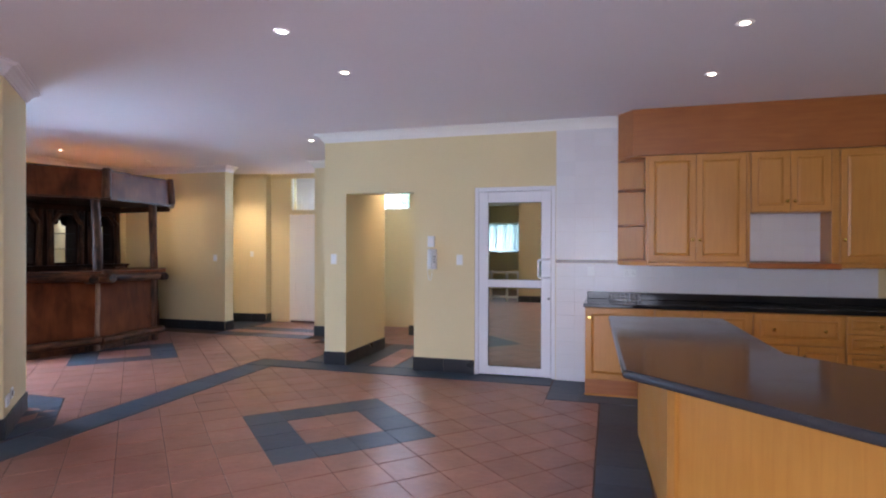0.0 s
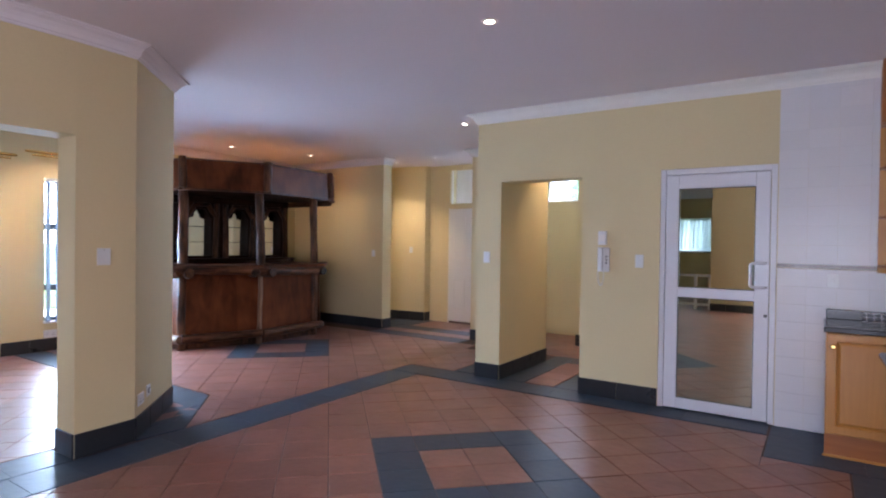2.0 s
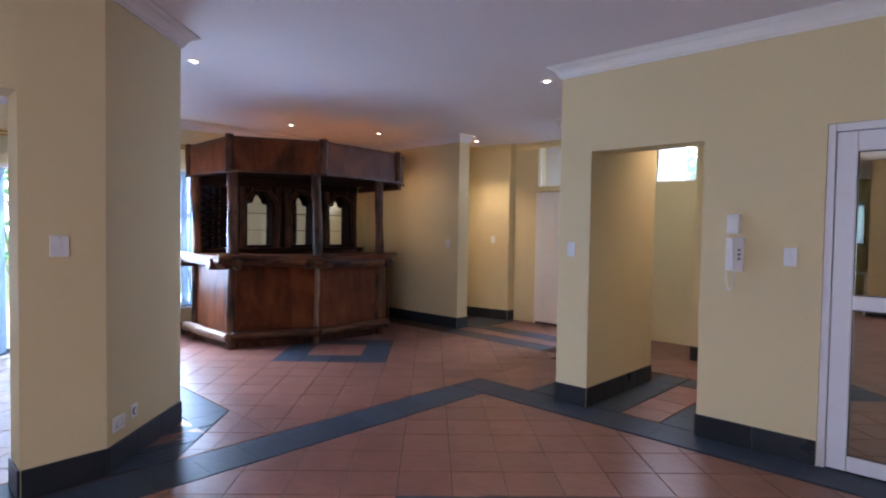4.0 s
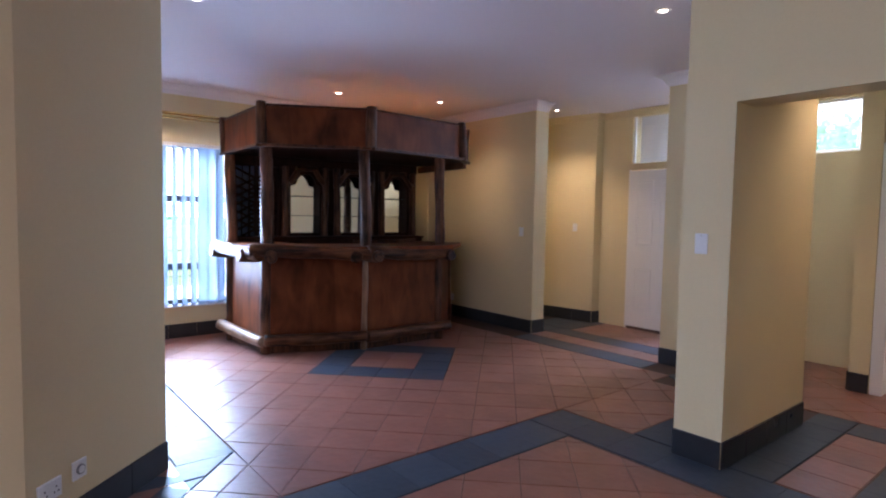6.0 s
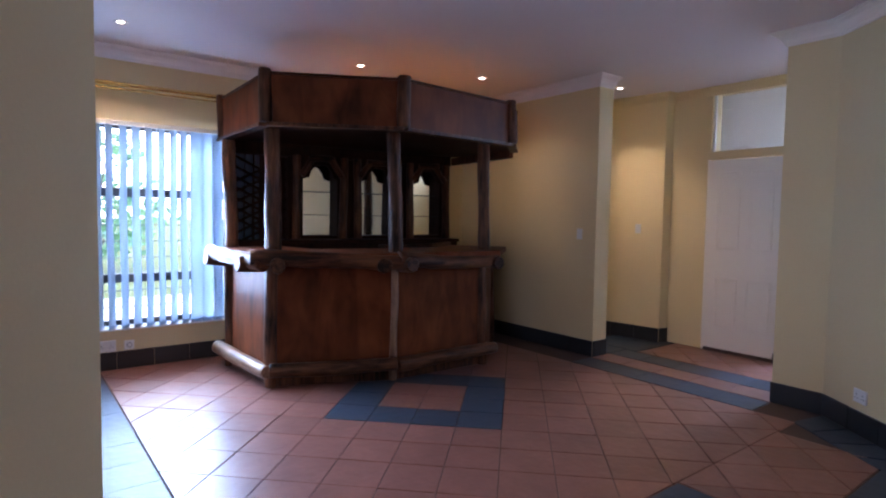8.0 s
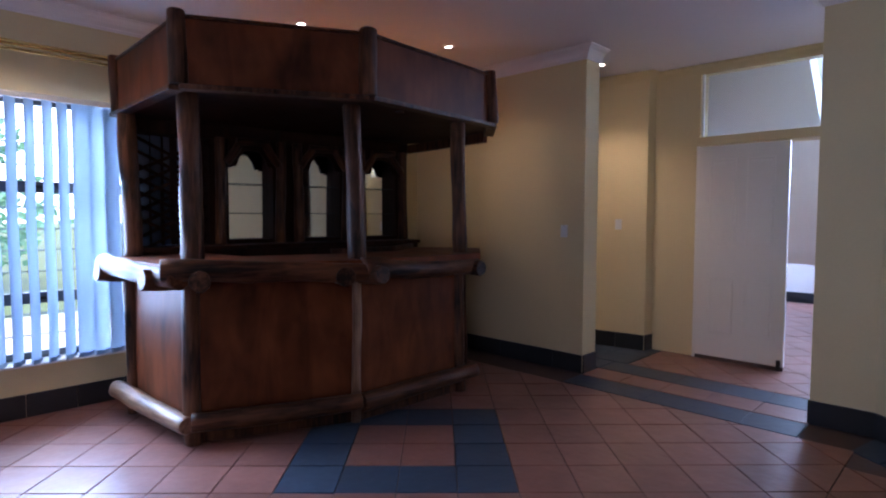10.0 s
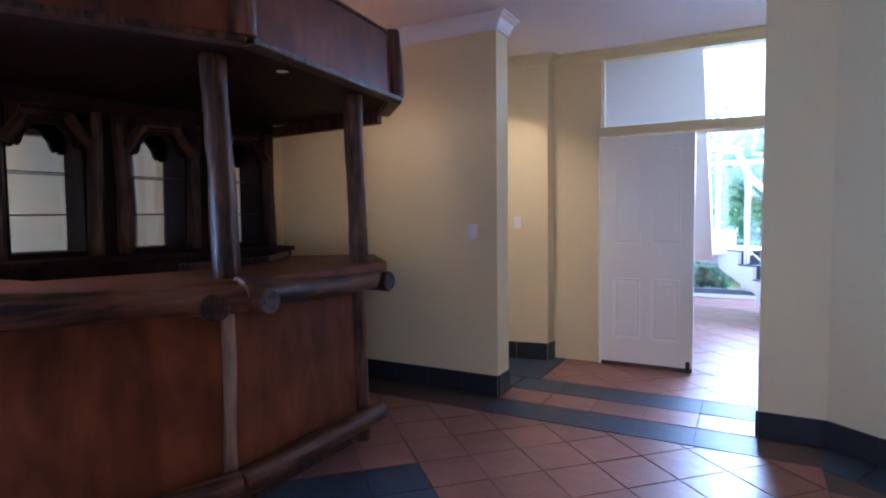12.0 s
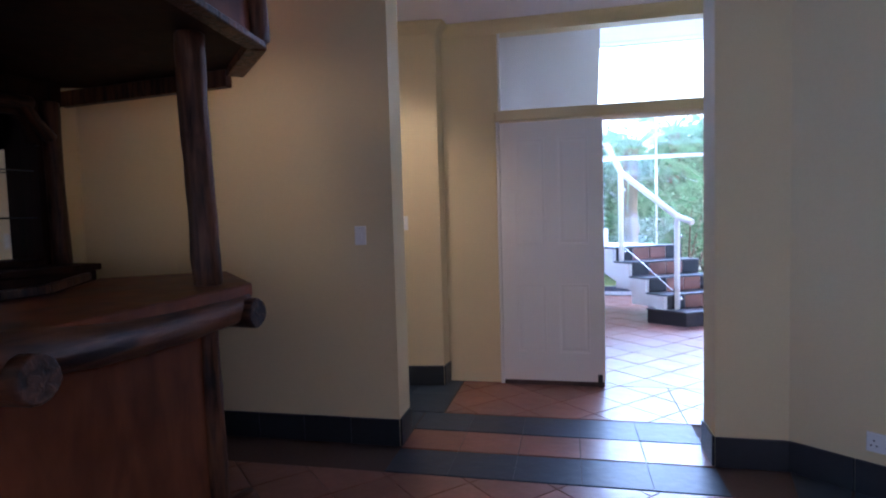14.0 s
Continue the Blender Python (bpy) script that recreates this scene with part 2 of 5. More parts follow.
def wall_bm(p0, p1, thick, z0, z1, holes=()):
    """A wall whose inner face runs from p0 to p1, thickness to the right of that way; holes are (u0, u1, z0, z1) right through."""
    length = math.hypot(p1[0] - p0[0], p1[1] - p0[1])
    ux, uy = (p1[0] - p0[0]) / length, (p1[1] - p0[1]) / length
    us = sorted({0.0, length, *(u for h in holes for u in h[:2])})
    zs = sorted({z0, z1, *(z for h in holes for z in h[2:])})
    us, zs = [u for u in us if -1e-6 <= u <= length + 1e-6], [z for z in zs if z0 - 1e-6 <= z <= z1 + 1e-6]

    def solid(i, k):
        if not (0 <= i < len(us) - 1 and 0 <= k < len(zs) - 1):
            return False
        u, z = (us[i] + us[i + 1]) / 2, (zs[k] + zs[k + 1]) / 2
        return not any(h[0] < u < h[1] and h[2] < z < h[3] for h in holes)

    bm = bmesh.new()
    cache = {}

    def v(i, k, s):
        if (i, k, s) not in cache:
            w = thick * s
            cache[i, k, s] = bm.verts.new((p0[0] + ux * us[i] + uy * w, p0[1] + uy * us[i] - ux * w, zs[k]))
        return cache[i, k, s]

    for i in range(len(us) - 1):
        for k in range(len(zs) - 1):
            if not solid(i, k):
                continue
            for s in (0, 1):
                bm.faces.new((v(i, k, s), v(i + 1, k, s), v(i + 1, k + 1, s), v(i, k + 1, s)))
            for di, dk, a, b in ((-1, 0, (i, k), (i, k + 1)), (1, 0, (i + 1, k), (i + 1, k + 1)), (0, -1, (i, k), (i + 1, k)), (0, 1, (i, k + 1), (i + 1, k + 1))):
                if not solid(i + di, k + dk):
                    bm.faces.new((v(*a, 0), v(*b, 0), v(*b, 1), v(*a, 1)))
    bmesh.ops.recalc_face_normals(bm, faces=bm.faces)
    return bm


# the large structure
TOP = 2.83
SKIRT = 0.16


def wall(name, p0, p1, thick=0.23, z1=TOP, holes=(), material=None, label="cream painted plaster wall"):
    return thing(name, wall_bm(p0, p1, thick, 0.0, z1, holes), material or M_WALL, label, "wall", kind="structure")


wall_door = wall("wall_kitchen_door", (-3.27, 6.33), (3.4, 6.33), -0.23, holes=((0.29, 1.17, 0, 2.10), (1.90, 2.81, 0, 2.13)), label="cream painted wall with passage opening and glass door")
wall_pier = thing("wall_pier", prism_bm([(-3.27, 6.56), (-2.98, 6.56), (-2.98, 7.56), (-4.02, 8.53), (-4.50, 8.53), (-4.50, 8.28), (-4.15, 8.28), (-3.27, 7.56)], 0, TOP), M_WALL, "cream painted pier and angled wall", "wall", kind="structure")
wall_pillar = thing("wall_pillar", prism_bm([(-4.21, 2.75), (-4.24, 3.16), (-4.88, 3.82), (-5.06, 3.64), (-4.46, 3.04), (-4.46, 2.75)], 0, TOP), M_WALL, "cream painted angled wall end", "wall", kind="structure")
wall_living = wall("wall_living", (-4.21, -2.2), (-4.21, 2.75), -0.25, holes=((2.6, 4.95, 0, 2.12),), label="cream painted wall over a wide opening")
wall_window = wall("wall_window", (-8.35, -1.5), (-8.35, 8.29), -0.27, holes=((5.68, 7.4, 0.37, 2.2), (2.1, 5.2, 0.0, 2.09)), label="cream painted outer wall with window and sliding door")
wall_nib = wall("wall_nib", (-8.62, 8.29), (-6.22, 8.29), -0.22, label="cream painted wall beside the bar")
wall_recess = thing("wall_recess", prism_bm([(-6.20, 9.628), (-6.215, 9.49), (-8.0, 9.24), (-8.2, 9.24), (-8.2, 9.628)], 0, TOP), M_WALL, "cream painted wall step lit by a downlight", "wall", kind="structure")
wall_recess_side = wall("wall_recess_side", (-8.0, 8.51), (-8.0, 9.24), -0.2, label="cream painted side wall of the recess")
wall_slide = wall("wall_sliding_door", (-8.2, 9.63), (-1.0, 9.63), -0.2, holes=((2.44, 4.0, 0, 2.06), (2.44, 4.0, 2.145, 2.77), (4.30, 4.92, 2.13, 2.66)), label="cream painted wall with door opening, transom and high window")
wall_living_end = wall("wall_living_end", (-8.62, -1.5), (-4.46, -1.5), 0.2, label="cream painted wall")
# The hole in wall_back is assumed, cut for the added daylight fill.
wall_back = wall("wall_back", (-2.2, -2.2), (3.4, -2.2), 0.2, holes=((1.0, 3.4, 0.0, 2.1),), label="cream painted wall behind the kitchen")
wall_back_side = wall("wall_back_side", (-2.2, -6.3), (-2.2, -2.4), 0.2, label="cream painted wall")
wall_back_left = wall("wall_back_left", (-4.21, -6.3), (-4.21, -2.2), -0.25, label="cream painted wall")
wall_back_end = wall("wall_back_end", (-4.46, -6.3), (-2.0, -6.3), 0.2, holes=((0.4, 1.64, 1.24, 2.26),), label="cream painted end wall with window")
wall_kitchen = wall("wall_kitchen", (3.4, -2.2), (3.4, 6.56), 0.2, label="cream painted kitchen end wall")
floor = thing("floor", box_bm(-8.62, -6.5, -0.12, 3.6, 14.6, -0.008), M_GROUT, "dark grouted floor bed under the tiles", "floor", kind="structure")
ceiling = thing("ceiling", box_bm(-8.7, -6.6, TOP, 3.7, 9.83, TOP + 0.12), M_CEIL, "painted plaster ceiling", "ceiling", kind="structure")


# stair hall beyond the sliding door
HALL_TOP = 4.75
wall_hall_left = wall("wall_hall_left", (-7.6, 9.83), (-7.6, 14.5), -0.2, HALL_TOP, material=M_WHITE, label="white painted stair hall wall")
wall_hall_right = wall("wall_hall_right", (-2.2, 9.83), (-2.2, 14.5), 0.2, HALL_TOP, material=M_WHITE, label="white painted stair hall wall")
wall_hall_far = wall("wall_hall_far", (-7.8, 14.5), (-2.0, 14.5), -0.2, HALL_TOP, holes=((2.35, 5.5, 0.06, 3.96),), material=M_WHITE, label="white painted stair hall wall with tall glazing")
wall_hall_near = thing("wall_hall_near", box_bm(-7.8, 9.63, TOP + 0.12, -2.0, 9.83, HALL_TOP), M_WHITE, "white painted wall above the door", "wall", kind="structure")
ceiling_hall = thing("ceiling_hall", box_bm(-7.8, 9.63, HALL_TOP, -2.0, 14.7, HALL_TOP + 0.12), M_CEIL, "white stair hall ceiling", "ceiling", kind="structure")
# small rooms behind the passage and the glass door
wall_passage_right = thing("wall_passage_return", prism_bm([(-3.05, 9.628), (-3.05, 8.80), (-2.902, 8.80), (-2.902, 9.628)], 0, TOP), M_WALL, "cream painted return wall in the passage", "wall", kind="structure")
wall_passage_door = wall("wall_passage_door", (-2.90, 8.85), (-1.6, 8.85), -0.2, holes=((0.06, 0.82, 0, 2.04),), label="cream painted wall with a white door frame")
wall_store_left = wall("wall_store_left", (-1.62, 6.56), (-1.62, 8.85), 0.12, label="cream painted partition")
wall_store_right = wall("wall_store_right", (-0.2, 6.56), (-0.2, 9.63), 0.12, label="cream painted partition")
wall_store_back = wall("wall_store_back", (-1.62, 9.05), (-0.2, 9.05), -0.12, label="cream painted partition")


def sweep(name, path, profile, material, label, category="trim"):
    """A moulding along a path of floor points; profile is (out, z), out to the left of travel, mitred at the corners."""
    bm = bmesh.new()
    rings = []
    n = len(path)
    for i, (x, y) in enumerate(path):
        def left(a, b):
            l = math.hypot(b[0] - a[0], b[1] - a[1])
            return (-(b[1] - a[1]) / l, (b[0] - a[0]) / l)
        n0 = left(path[i - 1], path[i]) if i else left(path[0], path[1])
        n1 = left(path[i], path[i + 1]) if i < n - 1 else n0
        k = 1 + n0[0] * n1[0] + n0[1] * n1[1]
        mx, my = (n0[0] + n1[0]) / k, (n0[1] + n1[1]) / k
        rings.append([bm.verts.new((x + mx * o, y + my * o, z)) for o, z in profile])
    for a, b in zip(rings, rings[1:]):
        for k in range(len(profile)):
            j = (k + 1) % len(profile)
            bm.faces.new((a[k], a[j], b[j], b[k]))
    bm.faces.new(rings[0])
    bm.faces.new(rings[-1])
    bmesh.ops.recalc_face_normals(bm, faces=bm.faces)
    return thing(name, bm, material, label, category, kind="structure")


COVE = [(0.0, TOP - 0.105), (0.012, TOP - 0.105), (0.016, TOP - 0.09), (0.024, TOP - 0.086), (0.034, TOP - 0.06), (0.055, TOP - 0.036), (0.082, TOP - 0.022), (0.086, TOP - 0.014), (0.10, TOP - 0.012), (0.10, TOP - 0.001), (0.0, TOP - 0.001)]
sweep("trim_cornice_kitchen", [(0.19, 6.33), (-3.27, 6.33), (-3.27, 7.56), (-4.15, 8.28), (-4.50, 8.28), (-4.50, 8.53)], COVE, M_TRIMW, "white moulded plaster cornice under the ceiling")
sweep("trim_cornice_pillar", [(-5.06, 3.64), (-4.88, 3.82), (-4.24, 3.16), (-4.21, 2.75), (-4.21, -2.2)], COVE, M_CEIL, "painted plaster cornice round the angled wall")
sweep("trim_cornice_bar", [(-6.22, 8.51), (-6.22, 8.29), (-8.35, 8.29), (-8.35, -1.4)], COVE, M_CEIL, "painted moulded plaster cornice in the bar room")
sweep("trim_cornice_recess", [(-4.2, 9.63), (-6.20, 9.63), (-6.215, 9.49), (-7.99, 9.24)], [(o * 0.8, TOP - (TOP - z) * 0.8) for o, z in COVE], M_WALL, "cream painted plaster cornice in the hall")


# floor tiles
PITCH = 0.3085
DIA = (-2.03, 4.19)


def clip(poly, region):
    """The part of a convex polygon inside a convex counter-clockwise region."""
    for (ax, ay), (bx, by) in zip(region, region[1:] + region[:1]):
        out = []
        side = [(bx - ax) * (y - ay) - (by - ay) * (x - ax) for x, y in poly]
        for i in range(len(poly)):
            j = (i + 1) % len(poly)
            if side[i] >= 0:
                out.append(poly[i])
            if (side[i] > 0 > side[j]) or (side[i] < 0 < side[j]):
                f = side[i] / (side[i] - side[j])
                out.append((poly[i][0] + f * (poly[j][0] - poly[i][0]), poly[i][1] + f * (poly[j][1] - poly[i][1])))
        poly = out
        if len(poly) < 3:
            return []
    return poly


def area(poly):
    return 0.5 * sum(x0 * y1 - x1 * y0 for (x0, y0), (x1, y1) in zip(poly, poly[1:] + poly[:1]))


class Tiles:
    """Tiles gathered as vertices and faces, to be laid as one mesh."""

    def __init__(self):
        self.v, self.f = [], []

    def add(self, poly, rng, top=0.0, edge=0.0018):
        cx, cy = sum(p[0] for p in poly) / len(poly), sum(p[1] for p in poly) / len(poly)
        sx, sy, dz = rng.uniform(-0.0035, 0.0035), rng.uniform(-0.0035, 0.0035), rng.uniform(-0.0006, 0.0006)
        n, base = len(poly), len(self.v)
        for inset, z in ((0.0, -0.0078), (0.0, -0.8 * edge), (edge, 0.0)):
            for x, y in poly:
                l = math.hypot(x - cx, y - cy) or 1
                k = 1 - 1.4 * inset / l
                px, py = cx + (x - cx) * k, cy + (y - cy) * k
                self.v.append((px, py, top + z + (dz + (px - cx) * sx + (py - cy) * sy if z > -0.005 else 0)))
        for r in (0, 1):
            for i in range(n):
                j = (i + 1) % n
                self.f.append((base + r * n + i, base + r * n + j, base + (r + 1) * n + j, base + (r + 1) * n + i))
        self.f.append(tuple(base + 2 * n + i for i in range(n)))

    def mesh(self, name, material):
        me = bpy.data.meshes.new(name)
        me.from_pydata(self.v, [], self.f)
        me.materials.append(material)
        return me


rect = lambda x0, y0, x1, y1: [(x0, y0), (x1, y0), (x1, y1), (x0, y1)]
J = 0.003
# fields of terracotta laid on the diagonal
FIELDS = [rect(-3.83, -6.2, -0.48, 6.02), rect(-0.48, -2.2, 0.02, 5.50), rect(0.02, -2.2, 3.35, 2.4), rect(-8.35, 4.20, -4.20, 7.95), rect(-4.20, 6.41, -3.60, 7.65), 
          rect(-8.35, -1.4, -4.52, 3.86), rect(-6.08, 8.88, -4.52, 9.63), rect(-4.52, 8.88, -2.3, 9.63), rect(-7.5, 9.63, -2.3, 14.4), rect(-3.9, 7.93, -2.0, 8.88), [(-4.20, 3.53), (-4.20, 4.20), (-4.88, 4.20)], rect(0.37, 2.41, 3.35, 5.50)]
OPEN_FIELDS = (0, 1, 2)
# strips of slate laid square: x0, y0, x1, y1, tiles along x, tiles along y
STRIPS = [(-4.19, -2.2, -3.84, 6.04, 1, 27), (-4.19, 6.05, -0.49, 6.40, 12, 1), (-3.59, 6.42, -3.27, 7.60, 1, 4), (-8.35, 3.87, -4.88, 4.19, 11, 1),
          (-6.21, 7.96, -4.50, 8.26, 5, 1), (-6.21, 8.57, -4.50, 8.87, 5, 1), (-6.75, 8.57, -6.22, 8.87, 2, 1), (-6.75, 8.88, -6.09, 9.62, 2, 2), (-0.47, 5.51, 0.4, 6.33, 3, 3), (0.41, 5.51, 3.35, 5.8, 9, 1),
          (0.03, 2.42, 0.36, 5.50, 1, 10), (-2.98, 6.41, -2.73, 7.92, 1, 5), (-2.39, 6.41, -2.1, 7.92, 1, 5), (-2.72, 7.61, -2.40, 7.92, 1, 1), (-4.51, 0.4, -4.20, 2.74, 1, 7), (-1.6, 6.41, -0.22, 9.0, 4, 8), (-3.26, 6.41, -2.99, 6.55, 1, 1)]
STRIPS_RED = [(-6.21, 8.27, -4.50, 8.56, 5, 1), (-2.72, 6.42, -2.40, 7.60, 1, 4)]
# the log bar
def log_bm(length, r0, r1, seed, wobble=0.02, lumps=0.12, seg=14, rings=18, flat=0.0):
    """A round log along z from 0 to length: uneven, slightly bent, with dressed ends."""
    bm = bmesh.new()
    rr = random.Random(seed)
    px, py = rr.uniform(0, 6.28), rr.uniform(0, 6.28)
    loops = []
    stations = [0.0, 0.006] + [length * (i / rings) for i in range(1, rings)] + [length - 0.006, length]
    for z in stations:
        f = z / length
        cx, cy = wobble * math.sin(3.1 * f + px), wobble * math.sin(2.6 * f + py)
        base = r0 + (r1 - r0) * f
        if z in (0.0, length):
            base *= 0.9
        ring = []
        for k in range(seg):
            a = 2 * math.pi * k / seg
            d = noise.noise(Vector((math.cos(a) * 0.9 + seed, math.sin(a) * 0.9, z * 3.2)))
            e = noise.noise(Vector((math.cos(a) * 2.2, math.sin(a) * 2.2 + seed, z * 9.0)))
            r = base * (1 + 1.25 * lumps * d + 0.5 * lumps * e)
            ring.append(bm.verts.new((cx + r * math.cos(a), cy + r * math.sin(a), z)))
        loops.append(ring)
    for a, b in zip(loops, loops[1:]):
        for k in range(seg):
            f = bm.faces.new((a[k], a[(k + 1) % seg], b[(k + 1) % seg], b[k]))
            f.smooth = True
    bm.faces.new(loops[0][::-1])
    bm.faces.new(loops[-1])
    return bm


def along(p0, p1):
    d = Vector(p1) - Vector(p0)
    return Matrix.Translation(p0) @ d.to_track_quat("Z", "X").to_matrix().to_4x4(), d.length


def log(name, p0, p1, r0, r1, seed, parent, material=None, label="", **kw):
    m, l = along(p0, p1)
    return part(name, log_bm(l, r0, r1, seed, **kw), material or M_LOG, parent, label, at=m)


def slab(name, p0, p1, z0, z1, thick, parent, material=None, label="", gap=0.0):
    """An upright board from p0 to p1, centred on that line."""
    d = Vector((p1[0] - p0[0], p1[1] - p0[1], 0))
    l = d.length
    ang = math.degrees(math.atan2(d.y, d.x))
    return part(name, box_bm(gap, -thick / 2, 0, l - gap, thick / 2, z1 - z0, 0.004), material or M_BARWOOD, parent, label, at=pose(p0[0], p0[1], z0, 0, 0, ang))


BAR_L, BAR_A, BAR_M, BAR_R = (-7.93, 5.20), (-7.08, 5.27), (-6.69, 6.18), (-6.665, 7.17)
BAR_B = (-7.05, 7.62)
CAN_L, CAN_A, CAN_M, CAN_R, CAN_E = (-8.12, 5.20), (-6.90, 5.16), (-6.40, 6.07), (-6.51, 7.34), (-6.85, 7.71)
bar = thing("log_bar", None, None, "dark varnished rustic timber bar with log posts and canopy", "bar")

# lower front
for p, q in ((BAR_L, BAR_A), (BAR_A, BAR_M), (BAR_M, BAR_R)):
    slab("front_board", p, q, 0.10, 1.02, 0.028, bar, gap=0.0004)
    slab("plinth_board", p, q, 0.0, 0.098, 0.03, bar, M_LOG)
out = lambda p, q, o: Vector((q[1] - p[1], -(q[0] - p[0]))).normalized() * o
seed = 3
# The window-side log's paler wood stands in for window light falling on it.
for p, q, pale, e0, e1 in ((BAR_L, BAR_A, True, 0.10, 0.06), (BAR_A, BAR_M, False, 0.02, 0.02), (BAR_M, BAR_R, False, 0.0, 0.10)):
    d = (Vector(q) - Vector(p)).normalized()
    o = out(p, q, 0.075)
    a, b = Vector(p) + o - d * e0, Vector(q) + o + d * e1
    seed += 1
    log("foot_log", (a.x, a.y, 0.155), (b.x, b.y, 0.15), 0.062, 0.055, seed, bar, M_LOGPALE if pale else M_LOG, "foot log coloured pale for the window light on it" if pale else "", wobble=0.012)
for p, q, e0, e1 in ((BAR_L, BAR_A, 0.02, 0.14), (BAR_A, BAR_M, 0.16, 0.05), (BAR_M, BAR_R, 0.05, 0.05)):
    d = (Vector(q) - Vector(p)).normalized()
    o = out(p, q, 0.15)
    a, b = Vector(p) + o - d * e0, Vector(q) + o + d * e1
    seed += 1
    log("arm_rail", (a.x, a.y, 1.045), (b.x, b.y, 1.015 if q is BAR_R else 1.04), 0.066, 0.06, seed, bar, wobble=0.02, lumps=0.16)
# short log ends that cross under the rail
for corner_, p, q, shift, reach in ((BAR_L, BAR_L, BAR_A, 0.04, 0.24), (BAR_A, BAR_L, BAR_A, -0.10, 0.25), (BAR_A, BAR_A, BAR_M, 0.05, 0.26), (BAR_M, BAR_A, BAR_M, -0.11, 0.26), (BAR_M, BAR_M, BAR_R, 0.02, 0.28), (BAR_R, BAR_M, BAR_R, 0.02, 0.22), (BAR_R, BAR_R, BAR_B, 0.08, 0.16)):
    d, w = (Vector(q) - Vector(p)).normalized() * shift, out(p, q, 1.0)
    c = Vector(corner_) + d
    seed += 1
    log("rail_bracket", (c.x, c.y, 0.985), (c.x + w.x * reach, c.y + w.y * reach, 0.985 if corner_ is BAR_R else 1.01), 0.056, 0.062, seed, bar, wobble=0.003, rings=6)
# dark boarded side between the window post and the back cabinet
slab("side_panel", (-8.28, 5.31), (-7.96, 5.22), 1.101, 2.10, 0.02, bar, M_BACKWOOD)
# posts
for p, r, z1 in ((BAR_L, 0.058, 2.10), (BAR_A, 0.062, 2.10), (BAR_M, 0.06, 2.10), (BAR_R, 0.055, 2.10)):
    seed += 1
    log("post", (p[0], p[1], 1.10), (p[0], p[1], z1), r * 1.05, r, seed, bar, wobble=0.012, lumps=0.14)
for p, r, mat_ in ((BAR_L, 0.055, M_LOG), (BAR_A, 0.052, M_LOG), (BAR_R, 0.05, M_LOG)):
    seed += 1
    log("lower_post", (p[0] + 0.01, p[1] - 0.01, 0.0), (p[0] + 0.01, p[1] - 0.01, 1.03), r, r, seed, bar, mat_, wobble=0.008, lumps=0.14)
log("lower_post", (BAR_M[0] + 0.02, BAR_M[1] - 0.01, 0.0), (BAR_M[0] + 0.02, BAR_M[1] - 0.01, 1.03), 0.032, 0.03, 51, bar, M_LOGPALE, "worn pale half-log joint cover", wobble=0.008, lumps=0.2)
log("lower_post", (BAR_B[0], BAR_B[1], 0.0), (BAR_B[0], BAR_B[1], 1.03), 0.045, 0.04, 53, bar, wobble=0.01, lumps=0.2)
slab("front_board", BAR_R, BAR_B, 0.10, 1.02, 0.028, bar)

# counter top
top = [(-7.98, 5.03), (-7.06, 5.10), (-6.53, 6.14), (-6.50, 7.24), (-6.96, 7.76), (-7.45, 7.45), (-7.16, 6.95), (-7.18, 6.35), (-7.40, 5.75), (-7.98, 5.70)]
part("counter_top", prism_bm(top, 1.045, 1.10, 0.008), M_BARWOOD, bar, "varnished thick slab counter top")
inner = [(-7.93, 5.66), (-7.42, 5.72), (-7.2, 6.34), (-7.18, 6.93), (-7.44, 7.38)]
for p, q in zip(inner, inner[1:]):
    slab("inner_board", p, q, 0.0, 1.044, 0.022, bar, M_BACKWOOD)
# raised rim round the service side of the counter
for p, q in zip(inner[2:], inner[3:]):
    slab("counter_rim", p, q, 1.101, 1.135, 0.03, bar, M_LOG)

# canopy
for p, q in ((CAN_L, CAN_A), (CAN_A, CAN_M), (CAN_M, CAN_R), (CAN_R, CAN_E)):
    slab("fascia_board", p, q, 2.10, 2.462, 0.024, bar, gap=0.0004)
    o = out(p, q, 0.02)
    slab("fascia_ledge", Vector(p) + o, Vector(q) + o, 2.07, 2.098, 0.085, bar, M_LOG)
    slab("fascia_cap", Vector(p), Vector(q), 2.464, 2.48, 0.045, bar, M_LOG)
for (x, y), r in ((CAN_L, 0.045), (CAN_A, 0.05), (CAN_M, 0.055), (CAN_R, 0.05), (CAN_E, 0.03)):
    seed += 1
    c = Vector((-7.35, 6.3))
    w = (Vector((x, y)) - c).normalized() * 0.012
    log("canopy_post", (x + w.x, y + w.y, 2.101), (x + w.x, y + w.y, 2.50), r, r * 0.95, seed, bar, wobble=0.006, lumps=0.16, rings=8)
canopy_soffit = part("canopy_soffit", prism_bm([(-8.25, 5.24), (CAN_L[0], CAN_L[1] + 0.03), (CAN_A[0] - 0.02, CAN_A[1] + 0.03), (CAN_M[0] - 0.03, CAN_M[1]), (CAN_R[0] - 0.03, CAN_R[1]), (CAN_E[0] - 0.03, CAN_E[1]), (-7.75, 7.82), (-8.25, 7.6)], 2.104, 2.124), M_BACKWOOD, bar, "boarded underside of the canopy, coloured dark for its shade")
